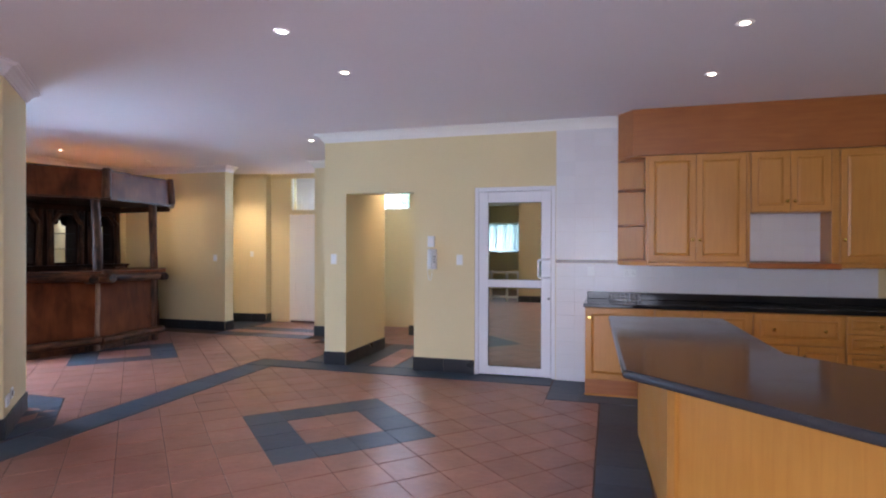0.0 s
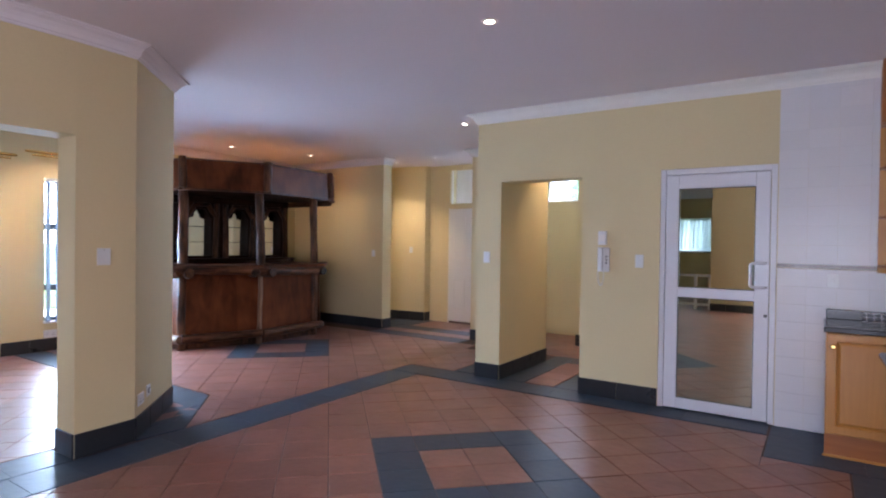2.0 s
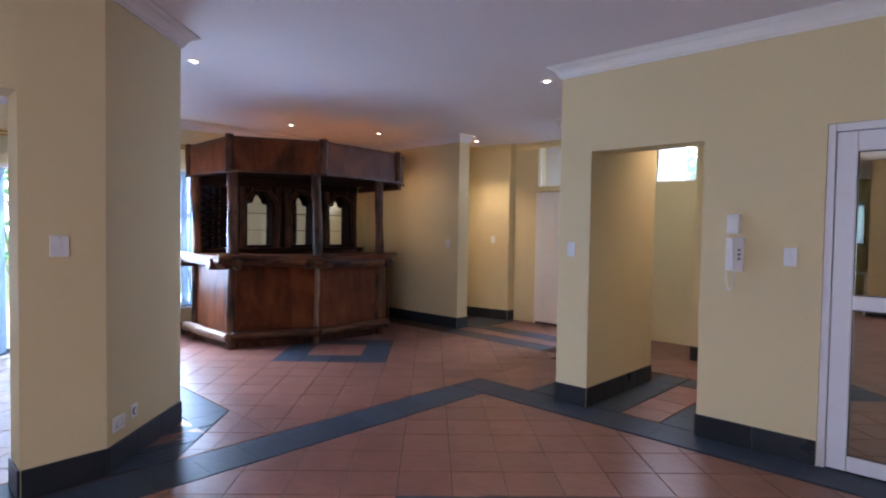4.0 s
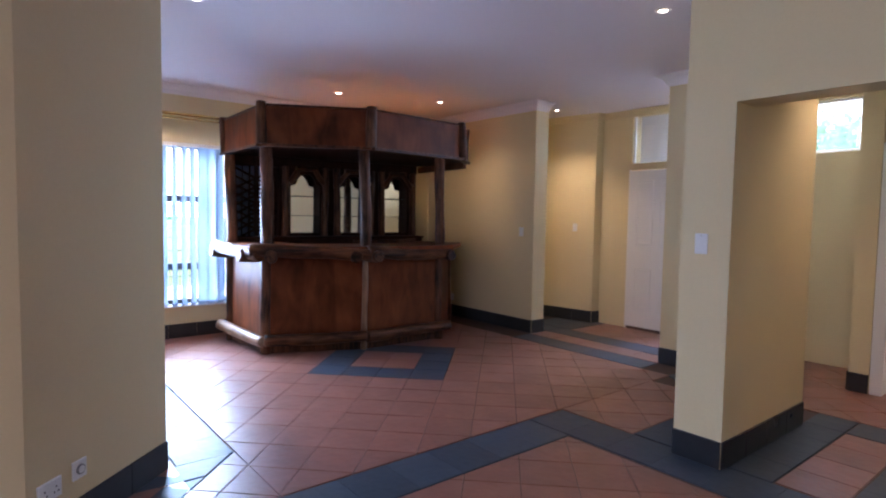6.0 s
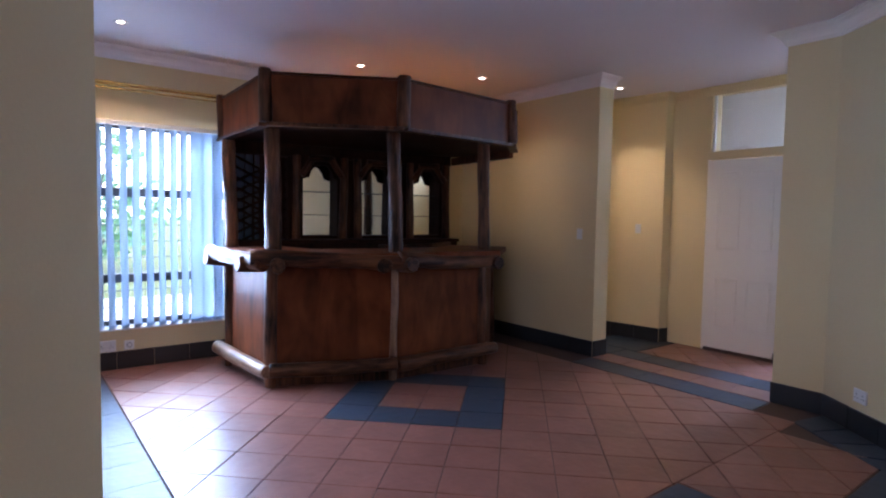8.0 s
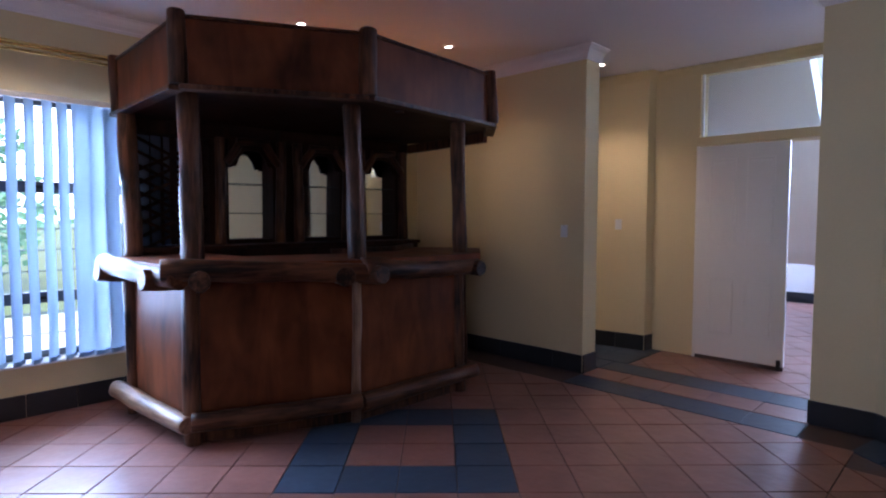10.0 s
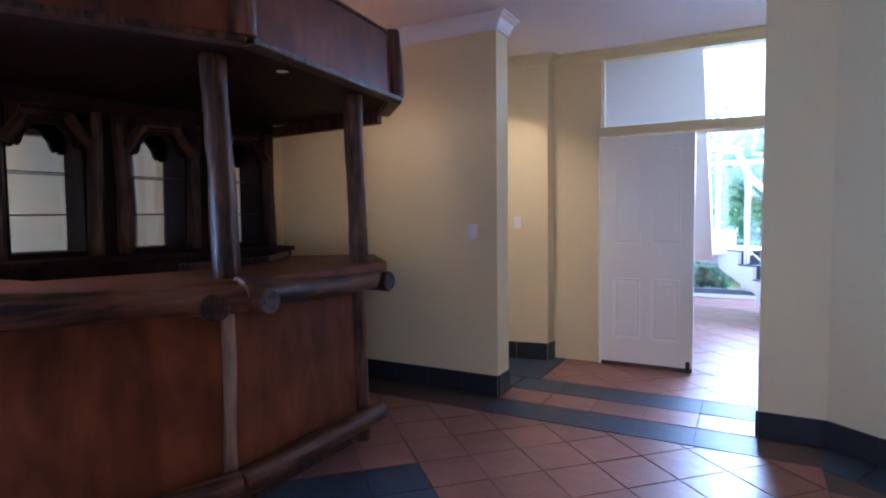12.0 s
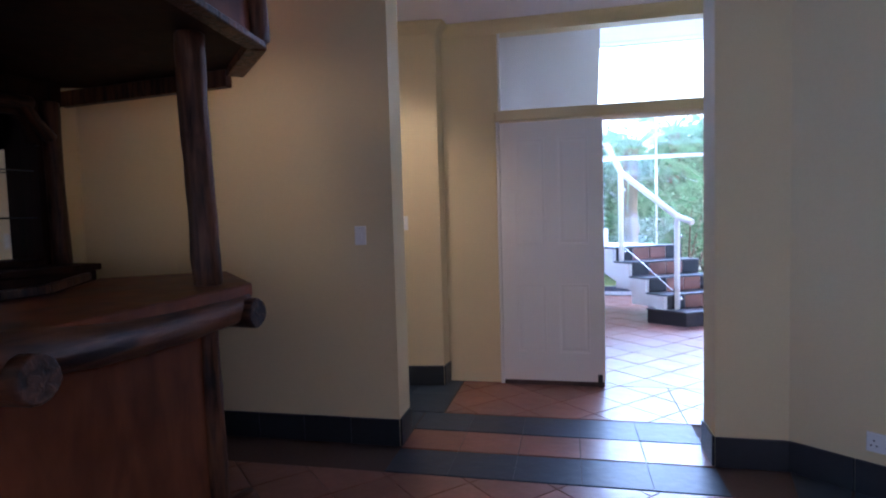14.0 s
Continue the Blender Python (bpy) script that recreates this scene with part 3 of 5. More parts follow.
# Unseen pale board added to bounce the downlights' orange onto the ceiling.
part("canopy_top_board", prism_bm([(-8.25, 5.26), (CAN_L[0], CAN_L[1] + 0.05), (CAN_A[0] - 0.04, CAN_A[1] + 0.05), (CAN_M[0] - 0.05, CAN_M[1]), (CAN_R[0] - 0.05, CAN_R[1]), (CAN_E[0] - 0.05, CAN_E[1] - 0.02), (-7.75, 7.76), (-8.25, 7.6)], 2.126, 2.138), M_BOUNCE, bar, "unseen board added on the canopy to bounce light up")
slab("fascia_ledge", CAN_E, (-8.0, 7.84), 2.02, 2.103, 0.05, bar, M_LOG, gap=0.012)
part("canopy_light", prism_bm([(-6.62 + 0.032 * math.cos(a * 0.5236), 6.52 + 0.032 * math.sin(a * 0.5236)) for a in range(12)], 2.094, 2.1035), M_STEEL, bar, "small chrome downlight, unlit")

# back cabinet with arched mirror niches
B0, B1 = Vector((-8.30, 5.32)), Vector((-8.02, 7.72))
bd = (B1 - B0).normalized()
bn = Vector((bd.y, -bd.x))


def back_at(u, depth, z):
    p = B0 + bd * u + bn * depth
    return (p.x, p.y, z)


BACK_ANG = math.degrees(math.atan2(bd.y, bd.x))
back_m = Matrix.Translation(back_at(0, 0, 0)) @ pose(0, 0, 0, 0, 0, BACK_ANG)
L_BACK = (B1 - B0).length


def back_box(name, u0, d0, z0, u1, d1, z1, material, label="", bevel=0.004):
    """A box of the back cabinet: u along it, d out of it towards the counter."""
    return part(name, box_bm(u0, -d1, z0, u1, -d0, z1, bevel), material, bar, label, at=back_m)


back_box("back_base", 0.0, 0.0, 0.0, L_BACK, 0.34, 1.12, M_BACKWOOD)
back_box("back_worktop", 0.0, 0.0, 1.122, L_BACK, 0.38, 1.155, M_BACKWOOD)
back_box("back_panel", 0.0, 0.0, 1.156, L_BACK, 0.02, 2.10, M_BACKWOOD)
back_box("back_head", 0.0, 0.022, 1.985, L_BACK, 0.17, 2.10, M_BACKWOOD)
NICHES = [(0.67, 1.04), (1.30, 1.67), (1.93, 2.28)]


def arch_bm(u0, u1, z0, z1, foot, thick):
    """A board with a rough pointed arch cut up into its lower edge."""
    w = u1 - u0
    prof = [(0.0, 0.0), (0.05, 0.0), (0.07, 0.04), (0.13, 0.02), (0.17, 0.07), (0.20, 0.16), (0.30, 0.27), (0.36, 0.31), (0.64, 0.31), (0.70, 0.27), (0.80, 0.16), (0.83, 0.07), (0.87, 0.02), (0.93, 0.04), (0.95, 0.0), (1.0, 0.0)]
    bm = bmesh.new()
    lo, hi, lob, hib = [], [], [], []
    for f, dz in prof:
        x = u0 + f * w
        z = z0 + dz / 0.31 * (z1 - z0)
        lo.append(bm.verts.new((x, -foot - thick, z)))
        lob.append(bm.verts.new((x, -foot, z)))
        hi.append(bm.verts.new((x, -foot - thick, z1 + 0.10)))
        hib.append(bm.verts.new((x, -foot, z1 + 0.10)))
    for k in range(len(prof) - 1):
        bm.faces.new((lo[k], lo[k + 1], hi[k + 1], hi[k]))
        bm.faces.new((lob[k], hib[k], hib[k + 1], lob[k + 1]))
        bm.faces.new((lo[k], lob[k], lob[k + 1], lo[k + 1]))
        bm.faces.new((hi[k], hi[k + 1], hib[k + 1], hib[k]))
    bm.faces.new((lo[0], hi[0], hib[0], lob[0]))
    bm.faces.new((lo[-1], lob[-1], hib[-1], hi[-1]))
    bmesh.ops.recalc_face_normals(bm, faces=bm.faces)
    return bm


for u0, u1 in NICHES:
    part("niche_mirror", box_bm(u0, -0.026, 1.19, u1, -0.022, 1.984), M_MIRROR, bar, "mirror at the back of a niche", at=back_m)
    part("niche_sill", box_bm(u0, -0.15, 1.157, u1, -0.022, 1.188, 0.004), M_BACKWOOD, bar, at=back_m)
    for z in (1.40, 1.64):
        part("niche_shelf", box_bm(u0 + 0.005, -0.12, z, u1 - 0.005, -0.03, z + 0.006), M_PANE, bar, "thin glass shelf", at=back_m)
        part("shelf_edge", box_bm(u0 + 0.005, -0.1235, z, u1 - 0.005, -0.1205, z + 0.006), M_DARKPLASTIC, bar, "dark edge of a glass shelf", at=back_m)
    part("niche_arch", arch_bm(u0, u1, 1.77, 1.91, 0.145, 0.035), M_BACKWOOD, bar, "carved timber arch over a niche", at=back_m)
    for f, g in ((u0 - 0.035, u0 + 0.085), (u1 + 0.035, u1 - 0.085)):
        seed += 1
        log("arch_brace", back_at(f, 0.205, 1.80), back_at(g, 0.205, 1.965), 0.034, 0.03, seed, bar, M_LOG, wobble=0.006, rings=6, lumps=0.2)
    seed += 1
    log("niche_head_log", back_at(u0 + 0.05, 0.205, 1.97), back_at(u1 - 0.05, 0.205, 1.97), 0.032, 0.03, seed, bar, M_LOG, wobble=0.006, rings=8)
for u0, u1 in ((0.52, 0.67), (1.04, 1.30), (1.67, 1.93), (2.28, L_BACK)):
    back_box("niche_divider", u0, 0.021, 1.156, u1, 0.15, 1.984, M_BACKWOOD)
    for u in ([(u0 + u1) / 2] if u1 - u0 < 0.2 else [u0 + 0.055, u1 - 0.045]):
        seed += 1
        log("divider_log", back_at(u, 0.175, 1.156), back_at(u, 0.175, 2.0), 0.046, 0.04, seed, bar, M_LOG, wobble=0.008, rings=10)
for k in range(7):
    for s in (1, -1):
        c = 1.24 + k * 0.1
        a, b = back_at(0.03, 0.09 + 0.012 * s, c - 0.12 * s), back_at(0.51, 0.09 + 0.012 * s, c + 0.12 * s)
        m, l = along(a, b)
        part("rack_lath", box_bm(-0.012, -0.005, 0, 0.012, 0.005, l, 0.002), M_BACKWOOD, bar, at=m)
# kitchen
def knob(parent, x, y, z):
    """A small round brass knob facing -y."""
    bm = bmesh.new()
    rings = []
    for d, r in ((0.0, 0.008), (0.008, 0.007), (0.013, 0.015), (0.022, 0.018), (0.029, 0.011)):
        rings.append([bm.verts.new((x + r * math.cos(k * 0.628), y - d, z + r * math.sin(k * 0.628))) for k in range(10)])
    for a, b in zip(rings, rings[1:]):
        for k in range(10):
            f = bm.faces.new((a[k], a[(k + 1) % 10], b[(k + 1) % 10], b[k]))
            f.smooth = True
    bm.faces.new(rings[-1])
    bmesh.ops.recalc_face_normals(bm, faces=bm.faces)
    return part("knob", bm, M_BRASS, parent, "small brass knob")


def panel_door(parent, x0, x1, z0, z1, y, name="door", knob_at=None, flat=False):
    """A framed oak door facing -y: stiles, rails and a raised field."""
    bm = box_bm(x0, y - 0.02, z0, x1, y, z1, 0.004)
    fr = min(0.07, (x1 - x0) * 0.22, (z1 - z0) * 0.28)
    f = [g for g in bm.faces if g.normal.y < -0.99 and g.calc_area() > 0.5 * (x1 - x0) * (z1 - z0)][0]
    bmesh.ops.inset_region(bm, faces=[f], thickness=fr, depth=0.0)
    bmesh.ops.inset_region(bm, faces=[f], thickness=0.008, depth=-0.009)
    bmesh.ops.inset_region(bm, faces=[f], thickness=0.03, depth=0.008)
    d = part(name, bm, M_OAK, parent)
    for kx, kz in knob_at or ():
        k = knob(parent, kx, y - 0.02, kz)
        k.parent = d
    return d


def base_unit(name, x0, x1, label, doors=1, drawers=()):
    u = thing(name, None, None, label, "kitchen cabinet", group="kitchen base cabinets")
    part("carcass", box_bm(x0 + 0.001, 5.772, 0.16, x1 - 0.001, 6.318, 0.868), M_OAK, u)
    part("plinth", box_bm(x0, 5.775, 0.0, x1, 5.80, 0.159), M_OAKH, u, "reddish oak plinth")
    z = 0.862
    for h in drawers:
        panel_door(u, x0 + 0.006, x1 - 0.006, z - h + 0.006, z, 5.771, "drawer", [((x0 + x1) / 2 + s * (0.2 if x1 - x0 > 0.6 else 0), z - h / 2) for s in ((-1, 1) if x1 - x0 > 0.6 else (0,))])
        z -= h
    if doors:
        w = (x1 - x0 - 0.012) / doors
        for k in range(doors):
            a, b = x0 + 0.006 + k * w, x0 + 0.006 + (k + 1) * w - 0.003
            kx = b - 0.035 if (k == 0 and doors == 2) else a + 0.035
            panel_door(u, a, b, 0.17, z, 5.771, "door", [(kx, z - 0.09)])
    return u


base_unit("base_cabinet", -0.12, 0.52, "golden oak base cabinet with one panelled door")
base_unit("base_cabinet", 0.52, 1.36, "golden oak base cabinet with two panelled doors", 2)
base_unit("base_cabinet", 1.36, 2.09, "golden oak base cabinet with wide drawer over doors", 2, (0.28,))
base_unit("base_cabinet", 2.09, 2.60, "golden oak base cabinet with a stack of drawers", 0, (0.16, 0.17, 0.17, 0.18))
base_unit("base_cabinet", 2.60, 3.39, "golden oak base cabinet with two doors by the end wall", 2)
bead = thing("trim_plinth_bead", box_bm(-0.13, 5.762, 0.001, 3.39, 5.774, 0.02, 0.004), M_OAK, "pale timber bead at the plinth foot", "trim", kind="structure")
worktop = thing("worktop", None, None, "polished black granite worktop with upstand", "worktop")
part("slab", box_bm(-0.135, 5.73, 0.869, 3.398, 6.328, 0.905, 0.006, 2), M_GRANITE, worktop)
part("upstand", box_bm(-0.12, 6.305, 0.9055, 3.398, 6.327, 0.98, 0.003), M_GRANITE, worktop)


def upper_unit(x0, x1, z0, z1, label, doors):
    u = thing("wall_cabinet", None, None, label, "wall cabinet", group="kitchen wall cabinets")
    part("carcass", box_bm(x0 + 0.001, 6.022, z0, x1 - 0.001, 6.318, z1), M_OAK, u)
    w = (x1 - x0 - 0.012) / doors
    for k in range(doors):
        a, b = x0 + 0.006 + k * w, x0 + 0.006 + (k + 1) * w - 0.003
        kx = b - 0.03 if (k == 0 and doors == 2) else a + 0.03
        panel_door(u, a, b, z0 + 0.01, z1 - 0.006, 6.021, "door", [(kx, z0 + 0.22 if z1 - z0 > 0.8 else z0 + 0.1)])
    return u


def quarter(x0, x1, y0, y1, n=8):
    """A shelf outline that is square at the right and back and rounded at its free corner."""
    pts = [(x1, y1), (x0, y1)]
    for k in range(n + 1):
        a = math.pi / 2 * k / n
        pts.append((x1 - (x1 - x0) * math.cos(a), y1 - 0.03 - (y1 - 0.03 - y0) * math.sin(a)))
    return pts[::-1]


corner = thing("corner_shelf", None, None, "golden oak open end shelf with rounded shelves", "shelf")
part("back_board", box_bm(0.19, 6.30, 1.31, 0.47, 6.318, 2.365), M_OAK, corner)
part("side_board", box_bm(0.452, 6.02, 1.31, 0.469, 6.299, 2.365), M_OAK, corner)
for z in (1.31, 1.67, 2.03, 2.347):
    part("shelf", prism_bm(quarter(0.19, 0.451, 6.03, 6.299), z, z + 0.018), M_OAKH, corner)
upper_unit(0.47, 1.36, 1.31, 2.365, "tall golden oak wall cabinet with two panelled doors", 2)
upper_unit(1.39, 2.06, 1.79, 2.365, "short golden oak wall cabinet above an open niche", 2)
upper_unit(2.12, 2.75, 1.31, 2.365, "tall golden oak wall cabinet with a panelled door", 1)
upper_unit(2.75, 3.39, 1.31, 2.365, "tall golden oak wall cabinet with a panelled door", 1)
nook = thing("open_niche", None, None, "open golden oak niche for a microwave", "shelf")
part("side", box_bm(1.362, 6.02, 1.312, 1.388, 6.318, 2.365), M_OAK, nook)
part("side", box_bm(2.062, 6.02, 1.312, 2.118, 6.318, 2.365), M_OAK, nook)
part("shelf", box_bm(1.362, 5.93, 1.26, 2.118, 6.318, 1.311, 0.012, 2), M_OAKH, nook)
pelmet = thing("trim_pelmet", None, None, "golden oak pelmet strip under the wall cabinets", "trim", kind="structure")
part("strip", box_bm(0.47, 6.0, 1.27, 1.36, 6.04, 1.309, 0.006), M_OAK, pelmet)
part("strip", box_bm(2.12, 6.0, 1.27, 3.39, 6.04, 1.309, 0.006), M_OAK, pelmet)
part("strip", prism_bm(quarter(0.19, 0.468, 6.03, 6.318), 1.272, 1.309), M_OAK, pelmet)
bulkhead = thing("wall_bulkhead", prism_bm([(0.19, 6.328), (0.19, 6.2), (0.33, 5.99), (3.398, 5.99), (3.398, 6.328)], 2.367, TOP - 0.002), M_OAKH, "oak veneer bulkhead above the wall cabinets", "wall", kind="structure")

# tiled splashback
splash = thing("wall_tiling", None, None, "white glazed wall tiles with a patterned border", "tiling", kind="structure")
tile_me = {}
for row in range(20):
    z0, h = (1.285, 0.034) if row == 9 else ((row * 0.1425, 0.1425) if row < 9 else (1.319 + (row - 10) * 0.152, 0.152))
    for c in range(15):
        x0 = -0.455 + c * 0.2
        if z0 > 2.7 or (row > 9 and x0 > 0.16 and not (1.3 < x0 < 2.1 and z0 < 1.8)) or (0.98 > z0 + h and x0 > -0.1):
            continue
        key = row == 9, round(h, 3)
        if key not in tile_me:
            me = mesh_of(box_bm(0.0003, -0.006, 0.0003, 0.1997, 0.0, h - 0.0003, 0.0006), "wall_tile")
            me.materials.append(M_WTILE if row != 9 else mat("patterned_border_tile", (0.15, 0.10, 0.085), 0.25, grain=0.8, scale=30, blotch=0.4, bscale=14))
            tile_me[key] = me
        part("wall_tile", tile_me[key], None, splash, at=pose(x0, 6.3295, z0))

# island
ISL_TOP = [(0.10, 4.78), (0.17, 2.70), (2.55, 0.38), (3.2, 1.05), (1.0, 3.36), (0.96, 4.86)]
ISL_BASE = [(0.335, 4.70), (0.42, 2.98), (2.62, 0.83), (2.98, 1.18), (0.86, 3.30), (0.84, 4.74)]
island = thing("kitchen_island", None, None, "angled kitchen island with grey granite top on oak base", "kitchen island")
part("top", prism_bm(ISL_TOP, 0.865, 0.907, 0.018, 6), M_GRANITEB, island, "polished blue-grey granite top with rounded edge")
for i in range(len(ISL_BASE)):
    p, q = ISL_BASE[i], ISL_BASE[(i + 1) % len(ISL_BASE)]
    slab("side_panel", p, q, 0.0, 0.867, 0.018, island, M_OAK)
for i in (0, 1):
    p, q = Vector(ISL_BASE[i]), Vector(ISL_BASE[i + 1])
    o = out(p, q, -0.016)
    slab("foot_bead", p + o, q + o, 0.001, 0.045, 0.012, island, M_OAK)
slab("corner_strip", (0.40, 3.02), (0.43, 2.95), 0.046, 0.866, 0.03, island, M_OAK)

# wire grid added for the pale marks reflected in the worktop's upstand
rack = thing("upstand_reflection_grid", None, None, "chrome wire grid standing in for marks reflected in the upstand", "rack")
for k in range(7):
    m, l = along((0.13 + k * 0.045, 6.22, 0.908), (0.13 + k * 0.045, 6.298, 0.965))
    part("wire", log_bm(l, 0.003, 0.003, 2, 0, 0, 6, 2), M_STEEL, rack, at=m)
for z, y in ((0.909, 6.22), (0.937, 6.26), (0.965, 6.296)):
    m, l = along((0.10, y, z), (0.43, y, z))
    part("wire", log_bm(l, 0.003, 0.003, 2, 0, 0, 6, 2), M_STEEL, rack, at=m)

# glass door in its aluminium frame
gd = thing("door_glass", None, None, "white aluminium door with reflective glass panes, closed", "door", kind="structure")
DX0, DX1 = -1.37, -0.46
for n_, b in (("frame_jamb", (DX0 + 0.001, 6.335, 0.002, DX0 + 0.045, 6.40, 2.129)), ("frame_jamb", (DX1 - 0.045, 6.335, 0.002, DX1 - 0.001, 6.40, 2.129)), ("frame_head", (DX0 + 0.046, 6.335, 2.08, DX1 - 0.046, 6.40, 2.129))):
    part(n_, box_bm(*b, 0.003), M_ALU, gd)
leaf = part("door_leaf", box_bm(DX0 + 0.05, 6.338, 0.012, DX0 + 0.155, 6.378, 2.075, 0.004), M_ALU, gd)
part("stile", box_bm(DX1 - 0.155, 6.338, 0.012, DX1 - 0.05, 6.378, 2.075, 0.004), M_ALU, gd)
for z0, z1 in ((0.012, 0.105), (1.0, 1.085), (1.955, 2.075)):
    part("rail", box_bm(DX0 + 0.156, 6.339, z0, DX1 - 0.156, 6.377, z1, 0.004), M_ALU, gd)
for z0, z1 in ((0.106, 0.999), (1.086, 1.954)):
    part("pane", box_bm(DX0 + 0.156, 6.355, z0, DX1 - 0.156, 6.361, z1), M_FILM, gd, "reflective glass pane")
    for b in ((DX0 + 0.156, 6.346, z0, DX0 + 0.162, 6.354, z1), (DX1 - 0.162, 6.346, z0, DX1 - 0.156, 6.354, z1), (DX0 + 0.163, 6.346, z0, DX1 - 0.163, 6.354, z0 + 0.006), (DX0 + 0.163, 6.346, z1 - 0.006, DX1 - 0.163, 6.354, z1)):
        part("gasket", box_bm(*b), M_DARKPLASTIC, gd)
pull = part("pull_handle", log_bm(0.175, 0.0125, 0.0125, 1, 0, 0, 12, 2), M_ALU, gd, "white cranked pull handle", at=pose(-0.640, 6.272, 1.13))
for z in (1.1175, 1.3175):
    s = 1 if z < 1.2 else -1
    pts = [(-0.535, 6.345, z), (-0.548, 6.30, z), (-0.595, 6.274, z), (-0.628, 6.271, z + 0.004 * s), (-0.640, 6.272, z + 0.018 * s)]
    for a, b in zip(pts, pts[1:]):
        m, l = along(a, b)
        part("handle_arm", log_bm(l + 0.004, 0.0125, 0.0125, 1, 0, 0, 12, 2), M_ALU, gd, at=m)
part("lock_cylinder", log_bm(0.02, 0.014, 0.013, 1, 0, 0, 12, 2), M_DARKPLASTIC, gd, at=pose(-0.532, 6.32, 0.885, -90))
# fittings on the walls
def facing(x, y, z, nx, ny):
    """A pose whose -y axis points along (nx, ny)."""
    return pose(x, y, z, 0, 0, math.degrees(math.atan2(ny, nx)) + 90)


def disc_bm(r, d0, d1, seg=14, hole=0.0):
    """A disc round the -y axis from depth d0 to d1 out of the wall."""
    bm = bmesh.new()
    a = [bm.verts.new((r * math.cos(2 * math.pi * k / seg), -d0, r * math.sin(2 * math.pi * k / seg))) for k in range(seg)]
    b = [bm.verts.new((r * 0.93 * math.cos(2 * math.pi * k / seg), -d1, r * 0.93 * math.sin(2 * math.pi * k / seg))) for k in range(seg)]
    for k in range(seg):
        bm.faces.new((a[k], a[(k + 1) % seg], b[(k + 1) % seg], b[k]))
    bm.faces.new(b)
    bmesh.ops.recalc_face_normals(bm, faces=bm.faces)
    return bm


def light_switch(x, y, z, nx, ny, w=0.072, h=0.115, label="white plastic light switch on the wall"):
    s = thing("light_switch", None, None, label, "light switch", group="light switches", at=facing(x, y, z, nx, ny))
    part("plate", box_bm(-w / 2, -0.009, -h / 2, w / 2, -0.0005, h / 2, 0.003, 2), M_PLASTIC, s)
    part("rocker", box_bm(-0.011, -0.014, -0.02, 0.011, -0.0095, 0.012, 0.002), M_PLASTIC, s)
    part("screw", disc_bm(0.003, 0.009, 0.0105, 8), M_STEEL, s, at=pose(0, 0, h * 0.38))
    return s


def power_socket(x, y, z, nx, ny, w=0.12, h=0.085, label="white double wall socket above the skirting"):
    s = thing("wall_socket", None, None, label, "wall socket", group="wall sockets", at=facing(x, y, z, nx, ny))
    part("plate", box_bm(-w / 2, -0.012, -h / 2, w / 2, -0.0005, h / 2, 0.003, 2), M_PLASTIC, s)
    for cx in ((-w / 4, w / 4) if w > 0.1 else (0.0,)):
        for dx, dz in ((-0.011, -0.014), (0.011, -0.014), (0.0, 0.008)):
            part("pin_hole", disc_bm(0.0045, 0.0118, 0.0128, 8), M_DARKPLASTIC, s, at=pose(cx + dx, 0, dz))
        part("switch", box_bm(-0.007, -0.016, -0.006, 0.007, -0.0125, 0.006, 0.0015), M_PLASTIC, s, at=pose(cx, 0, 0.028))
    return s


def round_outlet(x, y, z, nx, ny):
    s = thing("aerial_outlet", None, None, "small white aerial outlet beside a socket", "wall outlet", group="aerial outlets", at=facing(x, y, z, nx, ny))
    part("plate", box_bm(-0.04, -0.01, -0.042, 0.04, -0.0005, 0.042, 0.003, 2), M_PLASTIC, s)
    part("ring", disc_bm(0.024, 0.0102, 0.017), M_GREYPLASTIC, s)
    part("centre", disc_bm(0.017, 0.0172, 0.02), M_PLASTIC, s)
    return s


light_switch(-3.145, 6.33, 1.30, 0, -1, 0.075, 0.12, "white switch plate on the pier")
light_switch(-1.545, 6.33, 1.305, 0, -1, 0.075, 0.12)
light_switch(-4.219, 2.93, 1.325, 1.0, 0.06, 0.09, 0.115, "white light switch on the angled pillar")
DN = Vector((0.66, 0.64)).normalized()
dmix = lambda f: (-4.24 - 0.64 * f, 3.16 + 0.66 * f)
power_socket(*dmix(0.12), 0.27, DN.x, DN.y, label="white double socket low on the angled wall")
round_outlet(*dmix(0.30), 0.29, DN.x, DN.y)
light_switch(-6.42, 8.29, 1.25, 0, -1, 0.07, 0.11, "white light switch beside the bar")
light_switch(-6.50, 9.45, 1.30, 0.139, -0.99, 0.07, 0.11, "white light switch under a lit downlight")
power_socket(-8.35, 4.25, 0.215, 1, 0, 0.15, 0.1, "white double socket under the blind")
round_outlet(-8.35, 4.43, 0.21, 1, 0)
power_socket(-7.75, 8.29, 0.27, 0, -1, 0.08, 0.1, "white single socket beside the bar")
light_switch(-0.08, 6.323, 1.20, 0, -1, 0.075, 0.11, "white switch on the kitchen tiles")
power_socket(0.315, 6.323, 1.185, 0, -1, 0.13, 0.09, "white double socket over the worktop")
power_socket(-3.85, 8.034, 0.26, -0.63, -0.77, 0.12, 0.09, "white socket on the angled hall wall")

